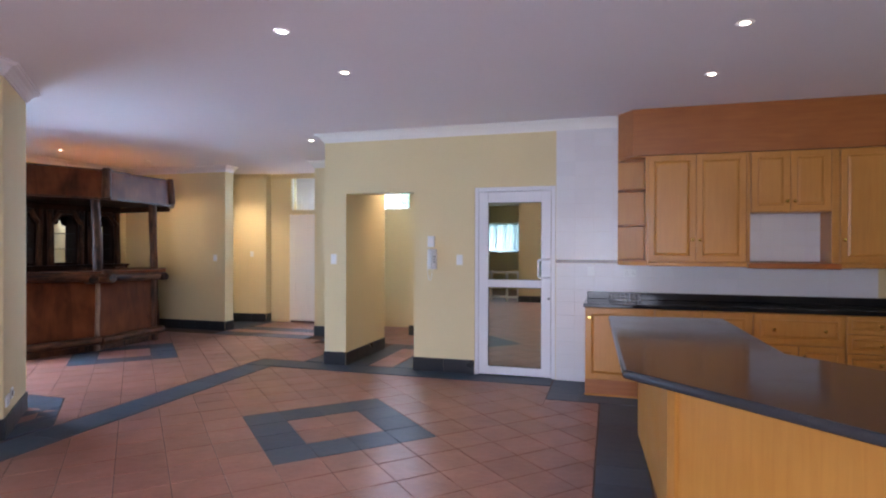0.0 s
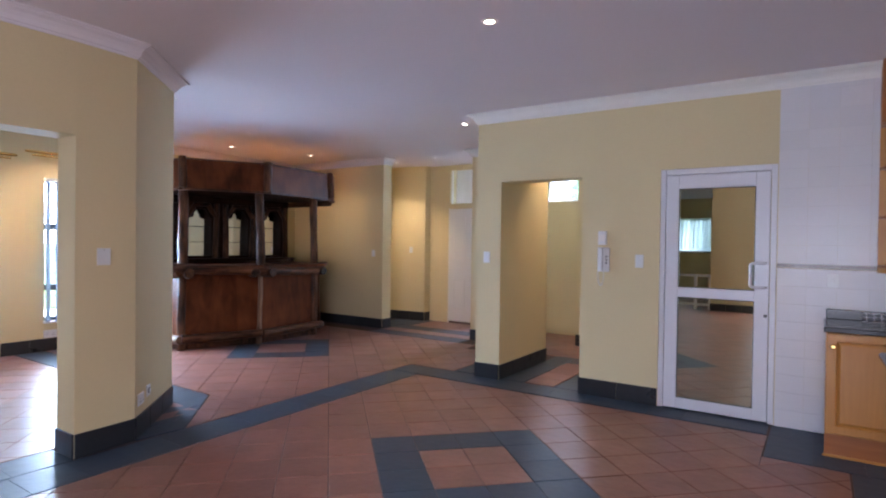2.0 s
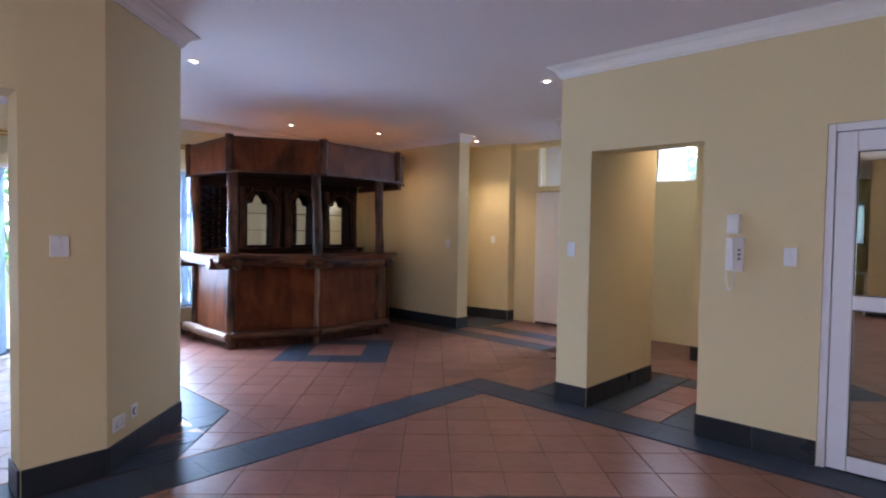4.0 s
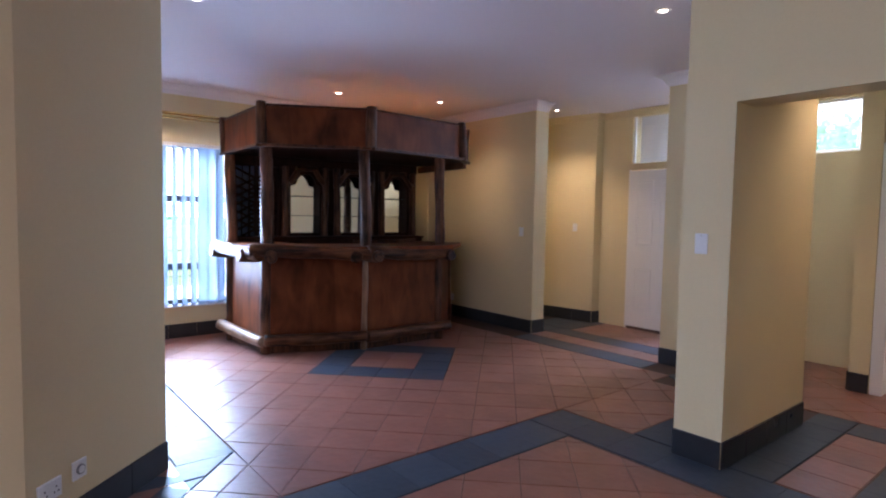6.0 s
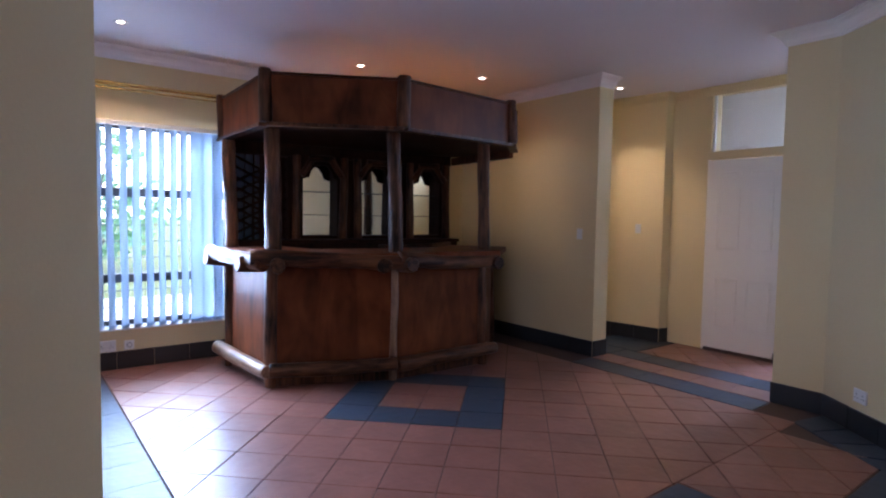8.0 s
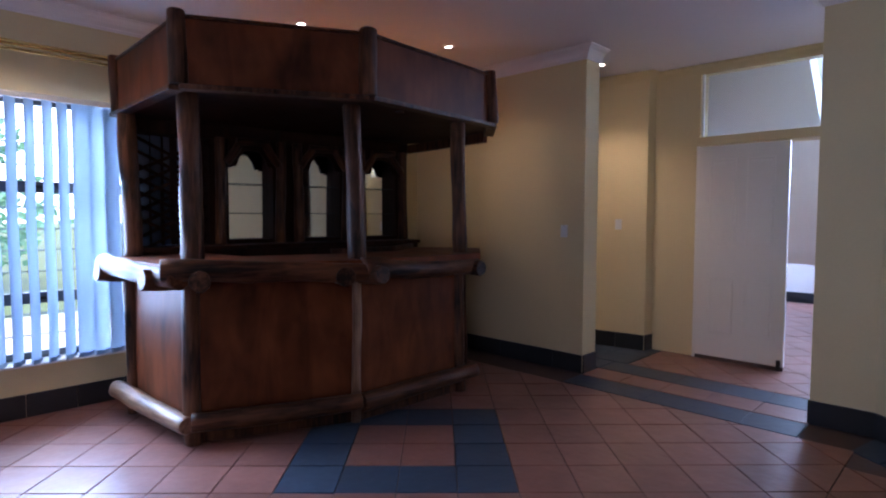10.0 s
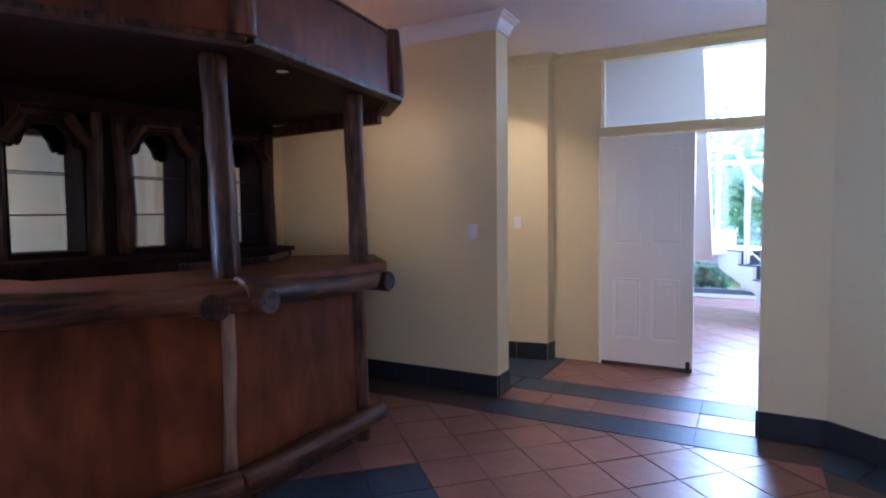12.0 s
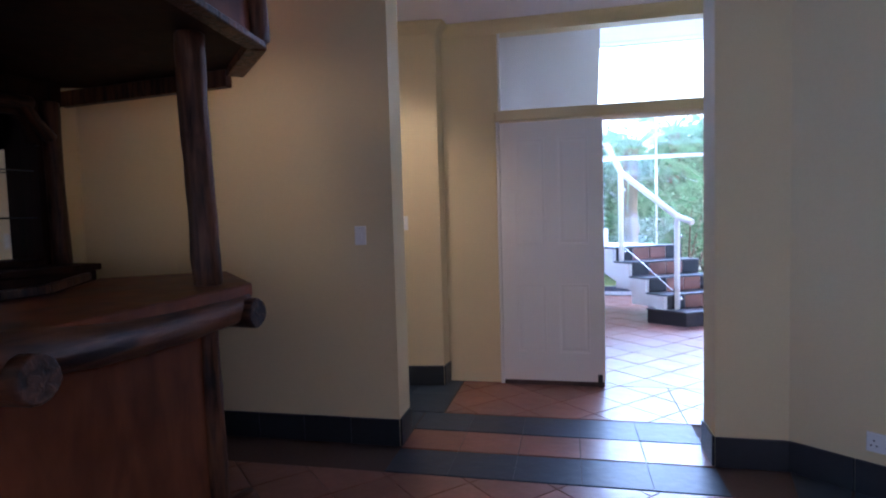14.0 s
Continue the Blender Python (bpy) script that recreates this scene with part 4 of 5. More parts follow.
# intercom handset
ic = thing("intercom", None, None, "white wall intercom handset with curly cord", "intercom", at=facing(-1.872, 6.33, 1.31, 0, -1))
part("base", box_bm(-0.055, -0.03, -0.115, 0.055, -0.0005, 0.115, 0.008, 2), M_PLASTIC, ic)
part("handset", box_bm(-0.048, -0.062, -0.112, 0.002, -0.031, 0.112, 0.014, 3), M_PLASTIC, ic, "white handset on its cradle")
for z in (0.03, 0.0, -0.03):
    part("button", box_bm(0.02, -0.035, z - 0.009, 0.042, -0.0305, z + 0.009, 0.002), M_GREYPLASTIC, ic)
cord_bm = bmesh.new()
prev = None
for k in range(90):
    f = k / 89
    a = math.pi * f
    cx, cz = -0.025 + 0.028 * math.cos(a), -0.115 - 0.13 * math.sin(a)
    ring = []
    for s in range(5):
        b = 2 * math.pi * s / 5
        ring.append(cord_bm.verts.new((cx + 0.007 * math.cos(k * 1.3) + 0.0022 * math.cos(b), -0.022 + 0.007 * math.sin(k * 1.3), cz + 0.0022 * math.sin(b))))
    if prev:
        for s in range(5):
            cord_bm.faces.new((prev[s], prev[(s + 1) % 5], ring[(s + 1) % 5], ring[s]))
    prev = ring
part("cord", cord_bm, M_PLASTIC, ic, "curly white cord")
cb = thing("chime_box", None, None, "small white chime box above the intercom", "door chime", at=facing(-1.885, 6.33, 1.515, 0, -1))
part("case", box_bm(-0.04, -0.035, -0.065, 0.04, -0.0005, 0.065, 0.006, 2), M_PLASTIC, cb)
part("grille", box_bm(-0.025, -0.037, -0.03, 0.025, -0.0355, 0.03), M_TRIMW, cb)

# recessed downlights
def downlight(x, y, bulb, watts, colour, spread):
    d = thing("downlight", None, None, "small recessed ceiling downlight, lit", "ceiling light", group="ceiling downlights", at=pose(x, y, TOP))
    bm = bmesh.new()
    rings = []
    for r, z in ((0.052, -0.0005), (0.05, -0.006), (0.038, -0.009), (0.027, -0.003)):
        rings.append([bm.verts.new((r * math.cos(k * 0.2618), r * math.sin(k * 0.2618), z)) for k in range(24)])
    for a, b in zip(rings, rings[1:]):
        for k in range(24):
            bm.faces.new((a[k], a[(k + 1) % 24], b[(k + 1) % 24], b[k])).smooth = True
    bmesh.ops.recalc_face_normals(bm, faces=bm.faces)
    part("rim", bm, M_TRIMW, d)
    bm = bmesh.new()
    bm.faces.new([bm.verts.new((0.027 * math.cos(-k * 0.2618), 0.027 * math.sin(-k * 0.2618), -0.0025)) for k in range(24)])
    part("bulb", bm, bulb, d, "glowing bulb")
    lamp = bpy.data.lights.new("downlight_lamp", "SPOT")
    lamp.energy, lamp.color, lamp.spot_size, lamp.spot_blend, lamp.shadow_soft_size = watts, colour, radians(spread), 0.85, 0.13 if spread > 130 else 0.07
    o = new("downlight_lamp", lamp)
    o.matrix_world = look((x, y, TOP - 0.015), (x, y, 0))


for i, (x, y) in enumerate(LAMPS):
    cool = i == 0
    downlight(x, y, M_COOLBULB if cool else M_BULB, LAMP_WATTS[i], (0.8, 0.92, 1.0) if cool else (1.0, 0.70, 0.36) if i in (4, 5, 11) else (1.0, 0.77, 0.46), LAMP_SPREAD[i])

# sliding panel door and transom
sd = thing("door_sliding", None, None, "white moulded panel door, slid half open", "door", kind="structure")
DL, DR, DY = -5.745, -4.972, 9.585
leaf = box_bm(DL, DY, 0.038, DR, DY + 0.038, 2.05, 0.003)
part("leaf", leaf, M_TRIMW, sd)
cols = ((DL + 0.11, DL + 0.34), (DL + 0.435, DL + 0.665))
for x0, x1 in cols:
    for z0, z1 in ((0.26, 0.80), (1.10, 1.92)):
        bm = box_bm(x0, DY - 0.006, z0, x1, DY - 0.0003, z1, 0.005)
        g = [q for q in bm.faces if q.normal.y < -0.99]
        g = max(g, key=lambda q: q.calc_area())
        bmesh.ops.inset_region(bm, faces=[g], thickness=0.022, depth=-0.0035)
        bmesh.ops.inset_region(bm, faces=[g], thickness=0.03, depth=0.003)
        part("panel_moulding", bm, M_TRIMW, sd)
# Added dark strip that keeps hall light from showing below the leaf.
part("bottom_seal", box_bm(DL + 0.004, DY + 0.008, 0.001, DR - 0.004, DY + 0.03, 0.0375), M_GROUT, sd, "dark strip added to block light under the door")
part("floor_guide", box_bm(DR - 0.055, DY - 0.012, 0.001, DR - 0.02, DY - 0.001, 0.1, 0.004), M_DARKPLASTIC, sd, "small black floor guide")
frame_ = thing("door_frame", None, None, "painted frame round the door and transom", "door frame", kind="structure")
for b in ((-5.775, 9.60, 0.0, -5.748, 9.629, 2.145), (-5.775, 9.57, 2.062, -4.2, 9.70, 2.143)):
    part("frame_member", box_bm(*b, 0.004), M_TRIMW if b[2] < 1 else M_WALL, frame_)
for b in ((-5.758, 9.66, 2.146, -5.74, 9.70, 2.769), (-4.22, 9.66, 2.146, -4.202, 9.70, 2.769)):
    part("frame_member", box_bm(*b, 0.003), M_TRIMW, frame_)
tp = thing("window_transom", None, None, "clear glass transom pane over the door", "window", kind="structure")
pane = part("pane", box_bm(-5.739, 9.678, 2.147, -4.221, 9.682, 2.768), M_PANE, tp)
pane.visible_shadow = False

# high window in the passage and its plain back wall door
hw = thing("window_high", None, None, "small high window at the end of the passage", "window", kind="structure")
for b in ((-3.90, 9.70, 2.13, -3.87, 9.75, 2.66), (-3.31, 9.70, 2.13, -3.28, 9.75, 2.66), (-3.869, 9.70, 2.13, -3.311, 9.75, 2.16), (-3.869, 9.70, 2.63, -3.311, 9.75, 2.66)):
    part("frame_member", box_bm(*b, 0.003), M_TRIMW, hw)
p_ = part("pane", box_bm(-3.869, 9.724, 2.161, -3.311, 9.728, 2.629), M_PANE, hw)
p_.visible_shadow = False
df = thing("door_frame_passage", None, None, "white painted door frame in the passage", "door frame", kind="structure")
for b in ((-2.839, 8.851, 0, -2.812, 9.07, 2.039), (-2.108, 8.851, 0, -2.081, 9.07, 2.039), (-2.811, 8.851, 2.012, -2.109, 9.07, 2.039)):
    part("frame_member", box_bm(*b, 0.004), M_WHITE, df)
for b in ((-2.899, 8.80, 0, -2.806, 8.8495, 2.095), (-2.114, 8.80, 0, -2.03, 8.8495, 2.095), (-2.805, 8.80, 2.006, -2.115, 8.8495, 2.095)):
    part("architrave", box_bm(*b, 0.006), M_WHITE, df)
part("strike_plate", box_bm(-2.8115, 8.93, 0.90, -2.806, 8.96, 1.02), M_DARKPLASTIC, df)
side = thing("wall_tiled_room_side", box_bm(-2.899, 9.075, 0, -2.87, 9.548, TOP), M_WTILE, "cream tiled bathroom side wall", "wall", kind="structure")
bath = thing("wall_tiled_room", wall_bm((-2.86, 9.55), (-1.6, 9.55), -0.08, 0, TOP), M_WTILE, "cream tiled bathroom wall behind the doorway", "wall", kind="structure")
band = thing("trim_tile_border", join_bm(box_bm(-2.86, 9.54, 1.43, -1.62, 9.549, 1.53), box_bm(-2.869, 9.08, 1.43, -2.861, 9.54, 1.53)), mat("brown_border_tile", (0.30, 0.17, 0.09), 0.3, grain=0.5, scale=60), "brown patterned tile border", "trim", kind="structure")

# windows on the outer wall
def window_wall_unit(name, y0, y1, z0, z1, rails, mullions, label, bars=True, M_FRAME=M_BLACKFRAME):
    w = thing(name, None, None, label, "window", kind="structure")
    x0, x1 = -8.53, -8.48
    for b in ((x0, y0, z0, x1, y0 + 0.05, z1), (x0, y1 - 0.05, z0, x1, y1, z1), (x0, y0 + 0.051, z0, x1, y1 - 0.051, z0 + 0.05), (x0, y0 + 0.051, z1 - 0.05, x1, y1 - 0.051, z1)):
        part("frame_member", box_bm(*b, 0.004), M_FRAME, w)
    for z in rails:
        part("transom_bar", box_bm(x0, y0 + 0.051, z - 0.04, x1, y1 - 0.051, z + 0.04, 0.004), M_FRAME, w)
        part("catch", box_bm(x1 + 0.001, y0 + 0.55, z - 0.012, x1 + 0.03, y0 + 0.62, z + 0.012, 0.004), M_DARKPLASTIC, w)
    for y in mullions:
        part("mullion", box_bm(x0 - 0.002, y - 0.025, z0 + 0.051, x1 - 0.002, y + 0.025, z1 - 0.051, 0.004), M_FRAME, w)
    if bars:
        n = int((z1 - z0) / 0.15)
        for k in range(1, n):
            part("burglar_bar", box_bm(x0 - 0.055, y0 + 0.02, z0 + k * (z1 - z0) / n - 0.005, x0 - 0.045, y1 - 0.02, z0 + k * (z1 - z0) / n + 0.005), M_FRAME, w)
    pn = part("pane", box_bm(x0 + 0.022, y0 + 0.05, z0 + 0.05, x0 + 0.026, y1 - 0.05, z1 - 0.05), M_PANE, w)
    pn.visible_shadow = False
    return w


window_wall_unit("window_bar_room", 4.18, 5.9, 0.37, 2.2, (0.80, 1.58), (5.05,), "dark metal window with burglar bars behind the blind")
window_wall_unit("window_sliding_door", 0.6, 3.7, 0.0, 2.09, (), (2.15,), "grey aluminium sliding glass door to the garden", False, M_GREYALU)
sill = thing("window_sill", box_bm(-8.478, 4.17, 0.352, -8.31, 5.91, 0.372, 0.004), M_TRIMW, "white painted inner window sill", "window sill", kind="structure")

M_BLIND = mat("blue_grey_blind_fabric", (0.36, 0.43, 0.52), 0.85, grain=0.06, scale=200, blotch=0.05)
nt = M_BLIND.node_tree
tr = nt.nodes.new("ShaderNodeBsdfTranslucent")
tr.inputs[0].default_value = (0.45, 0.56, 0.70, 1)
mx = nt.nodes.new("ShaderNodeMixShader")
mx.inputs[0].default_value = 0.7
nt.links.new(nt.nodes["Principled BSDF"].outputs[0], mx.inputs[1])
nt.links.new(tr.outputs[0], mx.inputs[2])
nt.links.new(mx.outputs[0], nt.nodes["Material Output"].inputs[0])


def slat_mesh(h, w=0.125):
    """One hanging fabric slat with a slight curl and a hem weight."""
    bm = bmesh.new()
    rows = []
    for j in range(9):
        z = h * j / 8
        row = []
        for k in range(5):
            f = k / 4 - 0.5
            row.append(bm.verts.new((0.012 * (1 - 4 * f * f) + 0.004 * math.sin(j * 1.1), w * f, z)))
        rows.append(row)
    for a, b in zip(rows, rows[1:]):
        for k in range(4):
            bm.faces.new((a[k], a[k + 1], b[k + 1], b[k])).smooth = True
    bmesh.ops.solidify(bm, geom=bm.faces[:], thickness=0.0012)
    me = mesh_of(bm, "slat")
    me.materials.append(M_BLIND)
    return me


def vertical_blind(y0, y1, z0, z1, x, label, angle, spacing=0.1):
    rb = random.Random(int(y0 * 10))
    b = thing("vertical_blind", None, None, label, "blind", group="vertical blinds")
    part("head_rail", box_bm(x - 0.02, y0, z1, x + 0.02, y1, z1 + 0.04, 0.004), M_TRIMW, b)
    me = slat_mesh(z1 - z0 - 0.002)
    weight = mesh_of(box_bm(-0.004, -0.06, 0.0, 0.006, 0.06, 0.03, 0.002), "slat_weight")
    weight.materials.append(M_BLIND)
    n = int((y1 - y0) / spacing)
    for k in range(n):
        y = y0 + (k + 0.5) * (y1 - y0) / n
        s = part("slat", me, None, b, at=pose(x, y, z0, 0, rb.uniform(-0.4, 0.4), angle(y) + rb.uniform(-6, 6)))
        part("slat_weight", weight, None, s, at=pose(0.006, 0, 0.002))
        if k < n - 1:
            m, l = along((x, y, z0 + 0.012), (x, y + (y1 - y0) / n, z0 + 0.012))
            part("bottom_chain", log_bm(l, 0.0025, 0.0025, 1, 0, 0, 5, 2), M_TRIMW, b, at=m)
    return b


vertical_blind(4.14, 5.94, 0.38, 2.15, -8.26, "blue-grey vertical fabric blind, half open, at the window", lambda y: 52 if y < 4.95 else 24)
vertical_blind(0.6, 3.62, 0.02, 2.04, -8.26, "blue-grey vertical fabric blind at the sliding door", lambda y: 48)


def curtain_rod(y0, y1, z, x, label):
    c = thing("curtain_rod", None, None, label, "curtain rod", group="brass curtain rods")
    for dz, r, dx in ((0.0, 0.018, 0.0), (-0.045, 0.010, 0.014)):
        m, l = along((x + dx, y0, z + dz), (x + dx, y1, z + dz))
        part("rod", log_bm(l, r, r, 1, 0, 0, 12, 2), M_BRASS, c, at=m)
    for y in (y0 + 0.15, y1 - 0.15):
        part("bracket", box_bm(-8.349, y - 0.012, z - 0.04, x, y + 0.012, z - 0.015, 0.003), M_BRASS, c)
    for y, s in ((y0, -1), (y1, 1)):
        m, l = along((x, y, z), (x, y + s * 0.07, z))
        part("finial", log_bm(l, 0.02, 0.012, 1, 0, 0, 12, 3), M_BRASS, c, at=m)
    return c


curtain_rod(4.0, 5.95, 2.50, -8.25, "polished brass curtain rod above the window blind")
curtain_rod(0.3, 3.78, 2.43, -8.25, "polished brass curtain rod above the sliding door")

# window, low rail and blind seen in the glass door's reflection
bw = thing("window_back", None, None, "dark framed window in the far end wall", "window", kind="structure")
for b in ((-4.06, -6.45, 1.24, -4.01, -6.40, 2.26), (-2.87, -6.45, 1.24, -2.82, -6.40, 2.26), (-4.009, -6.45, 1.24, -2.871, -6.40, 1.29), (-4.009, -6.45, 2.21, -2.871, -6.40, 2.26)):
    part("frame_member", box_bm(*b, 0.003), M_BLACKFRAME, bw)
back_slat = slat_mesh(0.97)
bb = thing("vertical_blind", None, None, "blue-grey vertical fabric blind in the far window", "blind", group="vertical blinds")
part("head_rail", box_bm(-4.05, -6.37, 2.262, -2.83, -6.33, 2.3, 0.004), M_TRIMW, bb)
for k in range(11):
    part("slat", back_slat, None, bb, at=pose(-3.98 + k * 0.11, -6.35, 1.29, 0, 0, 100))
low = thing("low_railing", None, None, "low white railing with open panels", "railing")
for x in (-3.3, -2.95, -2.53, -2.23):
    part("baluster", box_bm(x - 0.03, -2.33, 0.0, x + 0.03, -2.27, 0.8, 0.004), M_TRIMW, low)
for z in (0.08, 0.74):
    part("rail", box_bm(-3.4, -2.345, z, -2.202, -2.335, z + 0.06, 0.004), M_TRIMW, low)
# stair hall
M_TREAD = mat("dark_slate_tread", (0.05, 0.055, 0.062), 0.3, grain=0.2, scale=30, bump=0.0008)
RISE, GO = 0.175, 0.262
SD = Vector((-0.66, 0.75))
SN = Vector((0.87, 0.49))
S0 = Vector((-4.127, 12.138))
stair = thing("staircase", None, None, "tiled staircase with white plaster soffit and tube handrail", "staircase")
for k in range(1, 5):
    a = S0 + SD * (GO * (k - 1))
    z0, z1 = RISE * k, RISE * (k + 1)
    quad = [a, a + SN * 1.0, a + SN * 1.0 + SD * (GO + 0.001), a + SD * (GO + 0.001)]
    part("step_core", prism_bm([(p.x, p.y) for p in quad], max(0.0, z0 - 0.17), z1 - 0.02), M_WHITE, stair)
    part("tread", prism_bm([(p.x, p.y) for p in (a - SD * 0.02 - SN * 0.045, a - SD * 0.02 + SN * 1.0, a + SN * 1.0 + SD * GO, a - SN * 0.045 + SD * GO)], z1 - 0.019, z1, 0.003), M_TREAD, stair)
    for j in range(4):
        b = a + SN * (0.25 * j) - SD * 0.008
        c = a + SN * (0.25 * (j + 1) - 0.006) - SD * 0.008
        slab("riser_tile", b, c, z0 + 0.001, z1 - 0.02, 0.012, stair, M_SKIRT if (j in (0, 3)) else M_TERRA)
land0 = S0 + SD * (GO * 3)
part("landing", prism_bm([(p.x, p.y) for p in (land0 + SD * GO, land0 + SN * 0.9 + SD * GO, land0 + SN * 0.8 + SD * 1.0, land0 - SN * 0.2 + SD * 1.3)], RISE * 5 - 0.2, RISE * 5), M_WHITE, stair)
part("upper_landing", prism_bm([(-4.82, 12.86), (-4.72, 13.05), (-5.0, 13.75), (-5.7, 13.75), (-5.7, 12.6)], RISE * 6 - 0.24, RISE * 6 + 0.06), M_WHITE, stair)
# sawtooth stringer plate
bm = bmesh.new()
sec = [(0.0, 0.13), (0.0, RISE * 2 - 0.021)]
for k in range(2, 5):
    sec += [(GO * (k - 1), RISE * k - 0.021), (GO * (k - 1), RISE * (k + 1) - 0.021)]
sec += [(GO * 4.4, RISE * 5 - 0.021), (GO * 4.4, 0.62)]
vv = [[bm.verts.new((*(S0 + SD * s - SN * o), z)) for s, z in sec] for o in (0.001, 0.04)]
bm.faces.new(vv[0])
bm.faces.new(vv[1][::-1])
for k in range(len(sec)):
    bm.faces.new((vv[0][k], vv[0][(k + 1) % len(sec)], vv[1][(k + 1) % len(sec)], vv[1][k]))
bmesh.ops.recalc_face_normals(bm, faces=bm.faces)
part("stringer", bm, M_WHITE, stair, "white plaster stringer")
# upper flight, seen from below
bm = bmesh.new()
sec = [(12.25, 0.78), (12.25, 1.05), (9.84, 3.35), (9.84, 3.02)]
vv = [[bm.verts.new((x, y, z)) for y, z in sec] for x in (-4.955, -7.59)]
bm.faces.new(vv[0])
bm.faces.new(vv[1][::-1])
for k in range(4):
    bm.faces.new((vv[0][k], vv[0][(k + 1) % 4], vv[1][(k + 1) % 4], vv[1][k]))
bmesh.ops.recalc_face_normals(bm, faces=bm.faces)
part("upper_flight", bm, M_WHITE, stair, "smooth white plaster soffit of the upper flight")


def tube(p0, p1, r, name, parent, material=None, label=""):
    m, l = along(p0, p1)
    return part(name, log_bm(l, r, r, 1, 0, 0, 10, 2), material or M_TRIMW, parent, label, at=m)


part("curtail_step", prism_bm([(-4.331, 12.22), (-3.945, 11.955), (-3.15, 12.38), (-3.4, 12.75), (-4.2, 12.45)], 0.001, 0.155, 0.004), M_SKIRT, stair, "dark slate starting step")
part("curtail_tread", prism_bm([(-4.345, 12.215), (-3.945, 11.94), (-3.13, 12.37), (-3.4, 12.75), (-4.2, 12.45)], 0.156, 0.175, 0.003), M_TREAD, stair)
for x, y, z0, z1 in ((-4.008, 12.15, 0.176, 1.225), (-4.585, 12.66, 0.701, 1.80), (-4.95, 13.2, 1.111, 2.19)):
    tube((x, y, z0), (x, y, z1), 0.032, "post", stair)
    tube((x + 0.035, y, z0 + 0.12), (x + 0.06, y, z0 + 0.12), 0.018, "glass_clamp", stair, M_STEEL)
    tube((x + 0.035, y, z1 - 0.2), (x + 0.06, y, z1 - 0.2), 0.018, "glass_clamp", stair, M_STEEL)
pts = [(-3.87, 12.0, 1.19), (-4.008, 12.15, 1.26), (-4.57, 12.70, 1.815), (-4.72, 13.1, 2.21), (-4.95, 13.2, 2.225), (-5.6, 13.1, 2.8)]
for a, b in zip(pts, pts[1:]):
    tube(a, b, 0.036, "handrail", stair)
tube((-4.02, 12.17, 0.36), (-4.57, 12.65, 0.90), 0.007, "wire", stair, M_STEEL)
part("glass_panel", prism_bm([(-4.04, 12.20), (-4.55, 12.65), (-4.556, 12.643), (-4.046, 12.193)], 0.95, 1.25), M_PANE, stair, "clear glass balustrade panel")

# tall glazing
gl = thing("window_stair_hall", None, None, "tall white framed stair hall glazing, black sill frame", "window", kind="structure")
GX0, GX1 = -5.45, -2.30
for b in ((GX0, 14.52, 0.06, GX0 + 0.06, 14.6, 3.96), (GX1 - 0.06, 14.52, 0.06, GX1, 14.6, 3.96), (-3.9, 14.522, 0.15, -3.88, 14.598, 3.89), (GX0 + 0.061, 14.52, 3.90, GX1 - 0.061, 14.6, 3.96), (GX0 + 0.061, 14.52, 2.14, GX1 - 0.061, 14.6, 2.19)):
    part("frame_member", box_bm(*b, 0.004), M_TRIMW, gl)
part("sill_frame", box_bm(GX0 + 0.061, 14.50, 0.06, GX1 - 0.061, 14.61, 0.14, 0.004), M_BLACKFRAME, gl, "black bottom frame")
pn = part("pane", box_bm(GX0 + 0.06, 14.555, 0.14, GX1 - 0.06, 14.56, 3.90), M_PANE, gl)
pn.visible_shadow = False
skirt_hall = thing("baseboard_hall", box_bm(-7.59, 14.485, 0.0, -5.46, 14.499, SKIRT, 0.003), M_SKIRT, "dark slate skirting in the stair hall", "skirting", kind="structure")

# garden
def leafy(name, colour, rough, through_leaf=(0.22, 0.5, 0.26), **kw):
    """Leaf: a thin surface that also lets light through."""
    m = mat(name, colour, rough, **kw)
    nt = m.node_tree
    tl, mix = nt.nodes.new("ShaderNodeBsdfTranslucent"), nt.nodes.new("ShaderNodeMixShader")
    tl.inputs[0].default_value = (*through_leaf, 1)
    mix.inputs[0].default_value = 0.45
    nt.links.new(nt.nodes["Principled BSDF"].outputs[0], mix.inputs[1])
    nt.links.new(tl.outputs[0], mix.inputs[2])
    nt.links.new(mix.outputs[0], nt.nodes["Material Output"].inputs[0])
    return m


M_GRASS = mat("lawn", (0.09, 0.13, 0.04), 0.9, grain=0.4, scale=40, blotch=0.3, bscale=0.8, bump=0.01, bump_scale=60)
M_PAVE = mat("pale_concrete_paving", (0.55, 0.54, 0.50), 0.8, grain=0.15, scale=25, blotch=0.15)
M_BARK = mat("palm_bark", (0.14, 0.10, 0.075), 0.9, grain=0.4, scale=25, bump=0.01, bump_scale=30)
M_PALM = leafy("palm_frond", (0.13, 0.24, 0.15), 0.5, grain=0.3, scale=20, vary=0.3)
M_LEAF = leafy("shrub_leaf", (0.12, 0.24, 0.14), 0.5, grain=0.3, scale=15, vary=0.4)
ground = thing("ground", box_bm(-300, -300, -0.4, 300, 300, -0.13), M_GRASS, "lawn round the house reaching the horizon", "ground", kind="structure")
pavement = thing("pavement_terrace", box_bm(-13.5, -3, -0.129, -8.63, 9, -0.06, 0.01), M_PAVE, "pale concrete terrace outside the windows", "pavement", kind="structure")
pavement2 = thing("pavement_drive", box_bm(-12, 19.5, -0.129, 8, 25, -0.10, 0.01), M_PAVE, "pale concrete drive in the garden", "pavement", kind="structure")


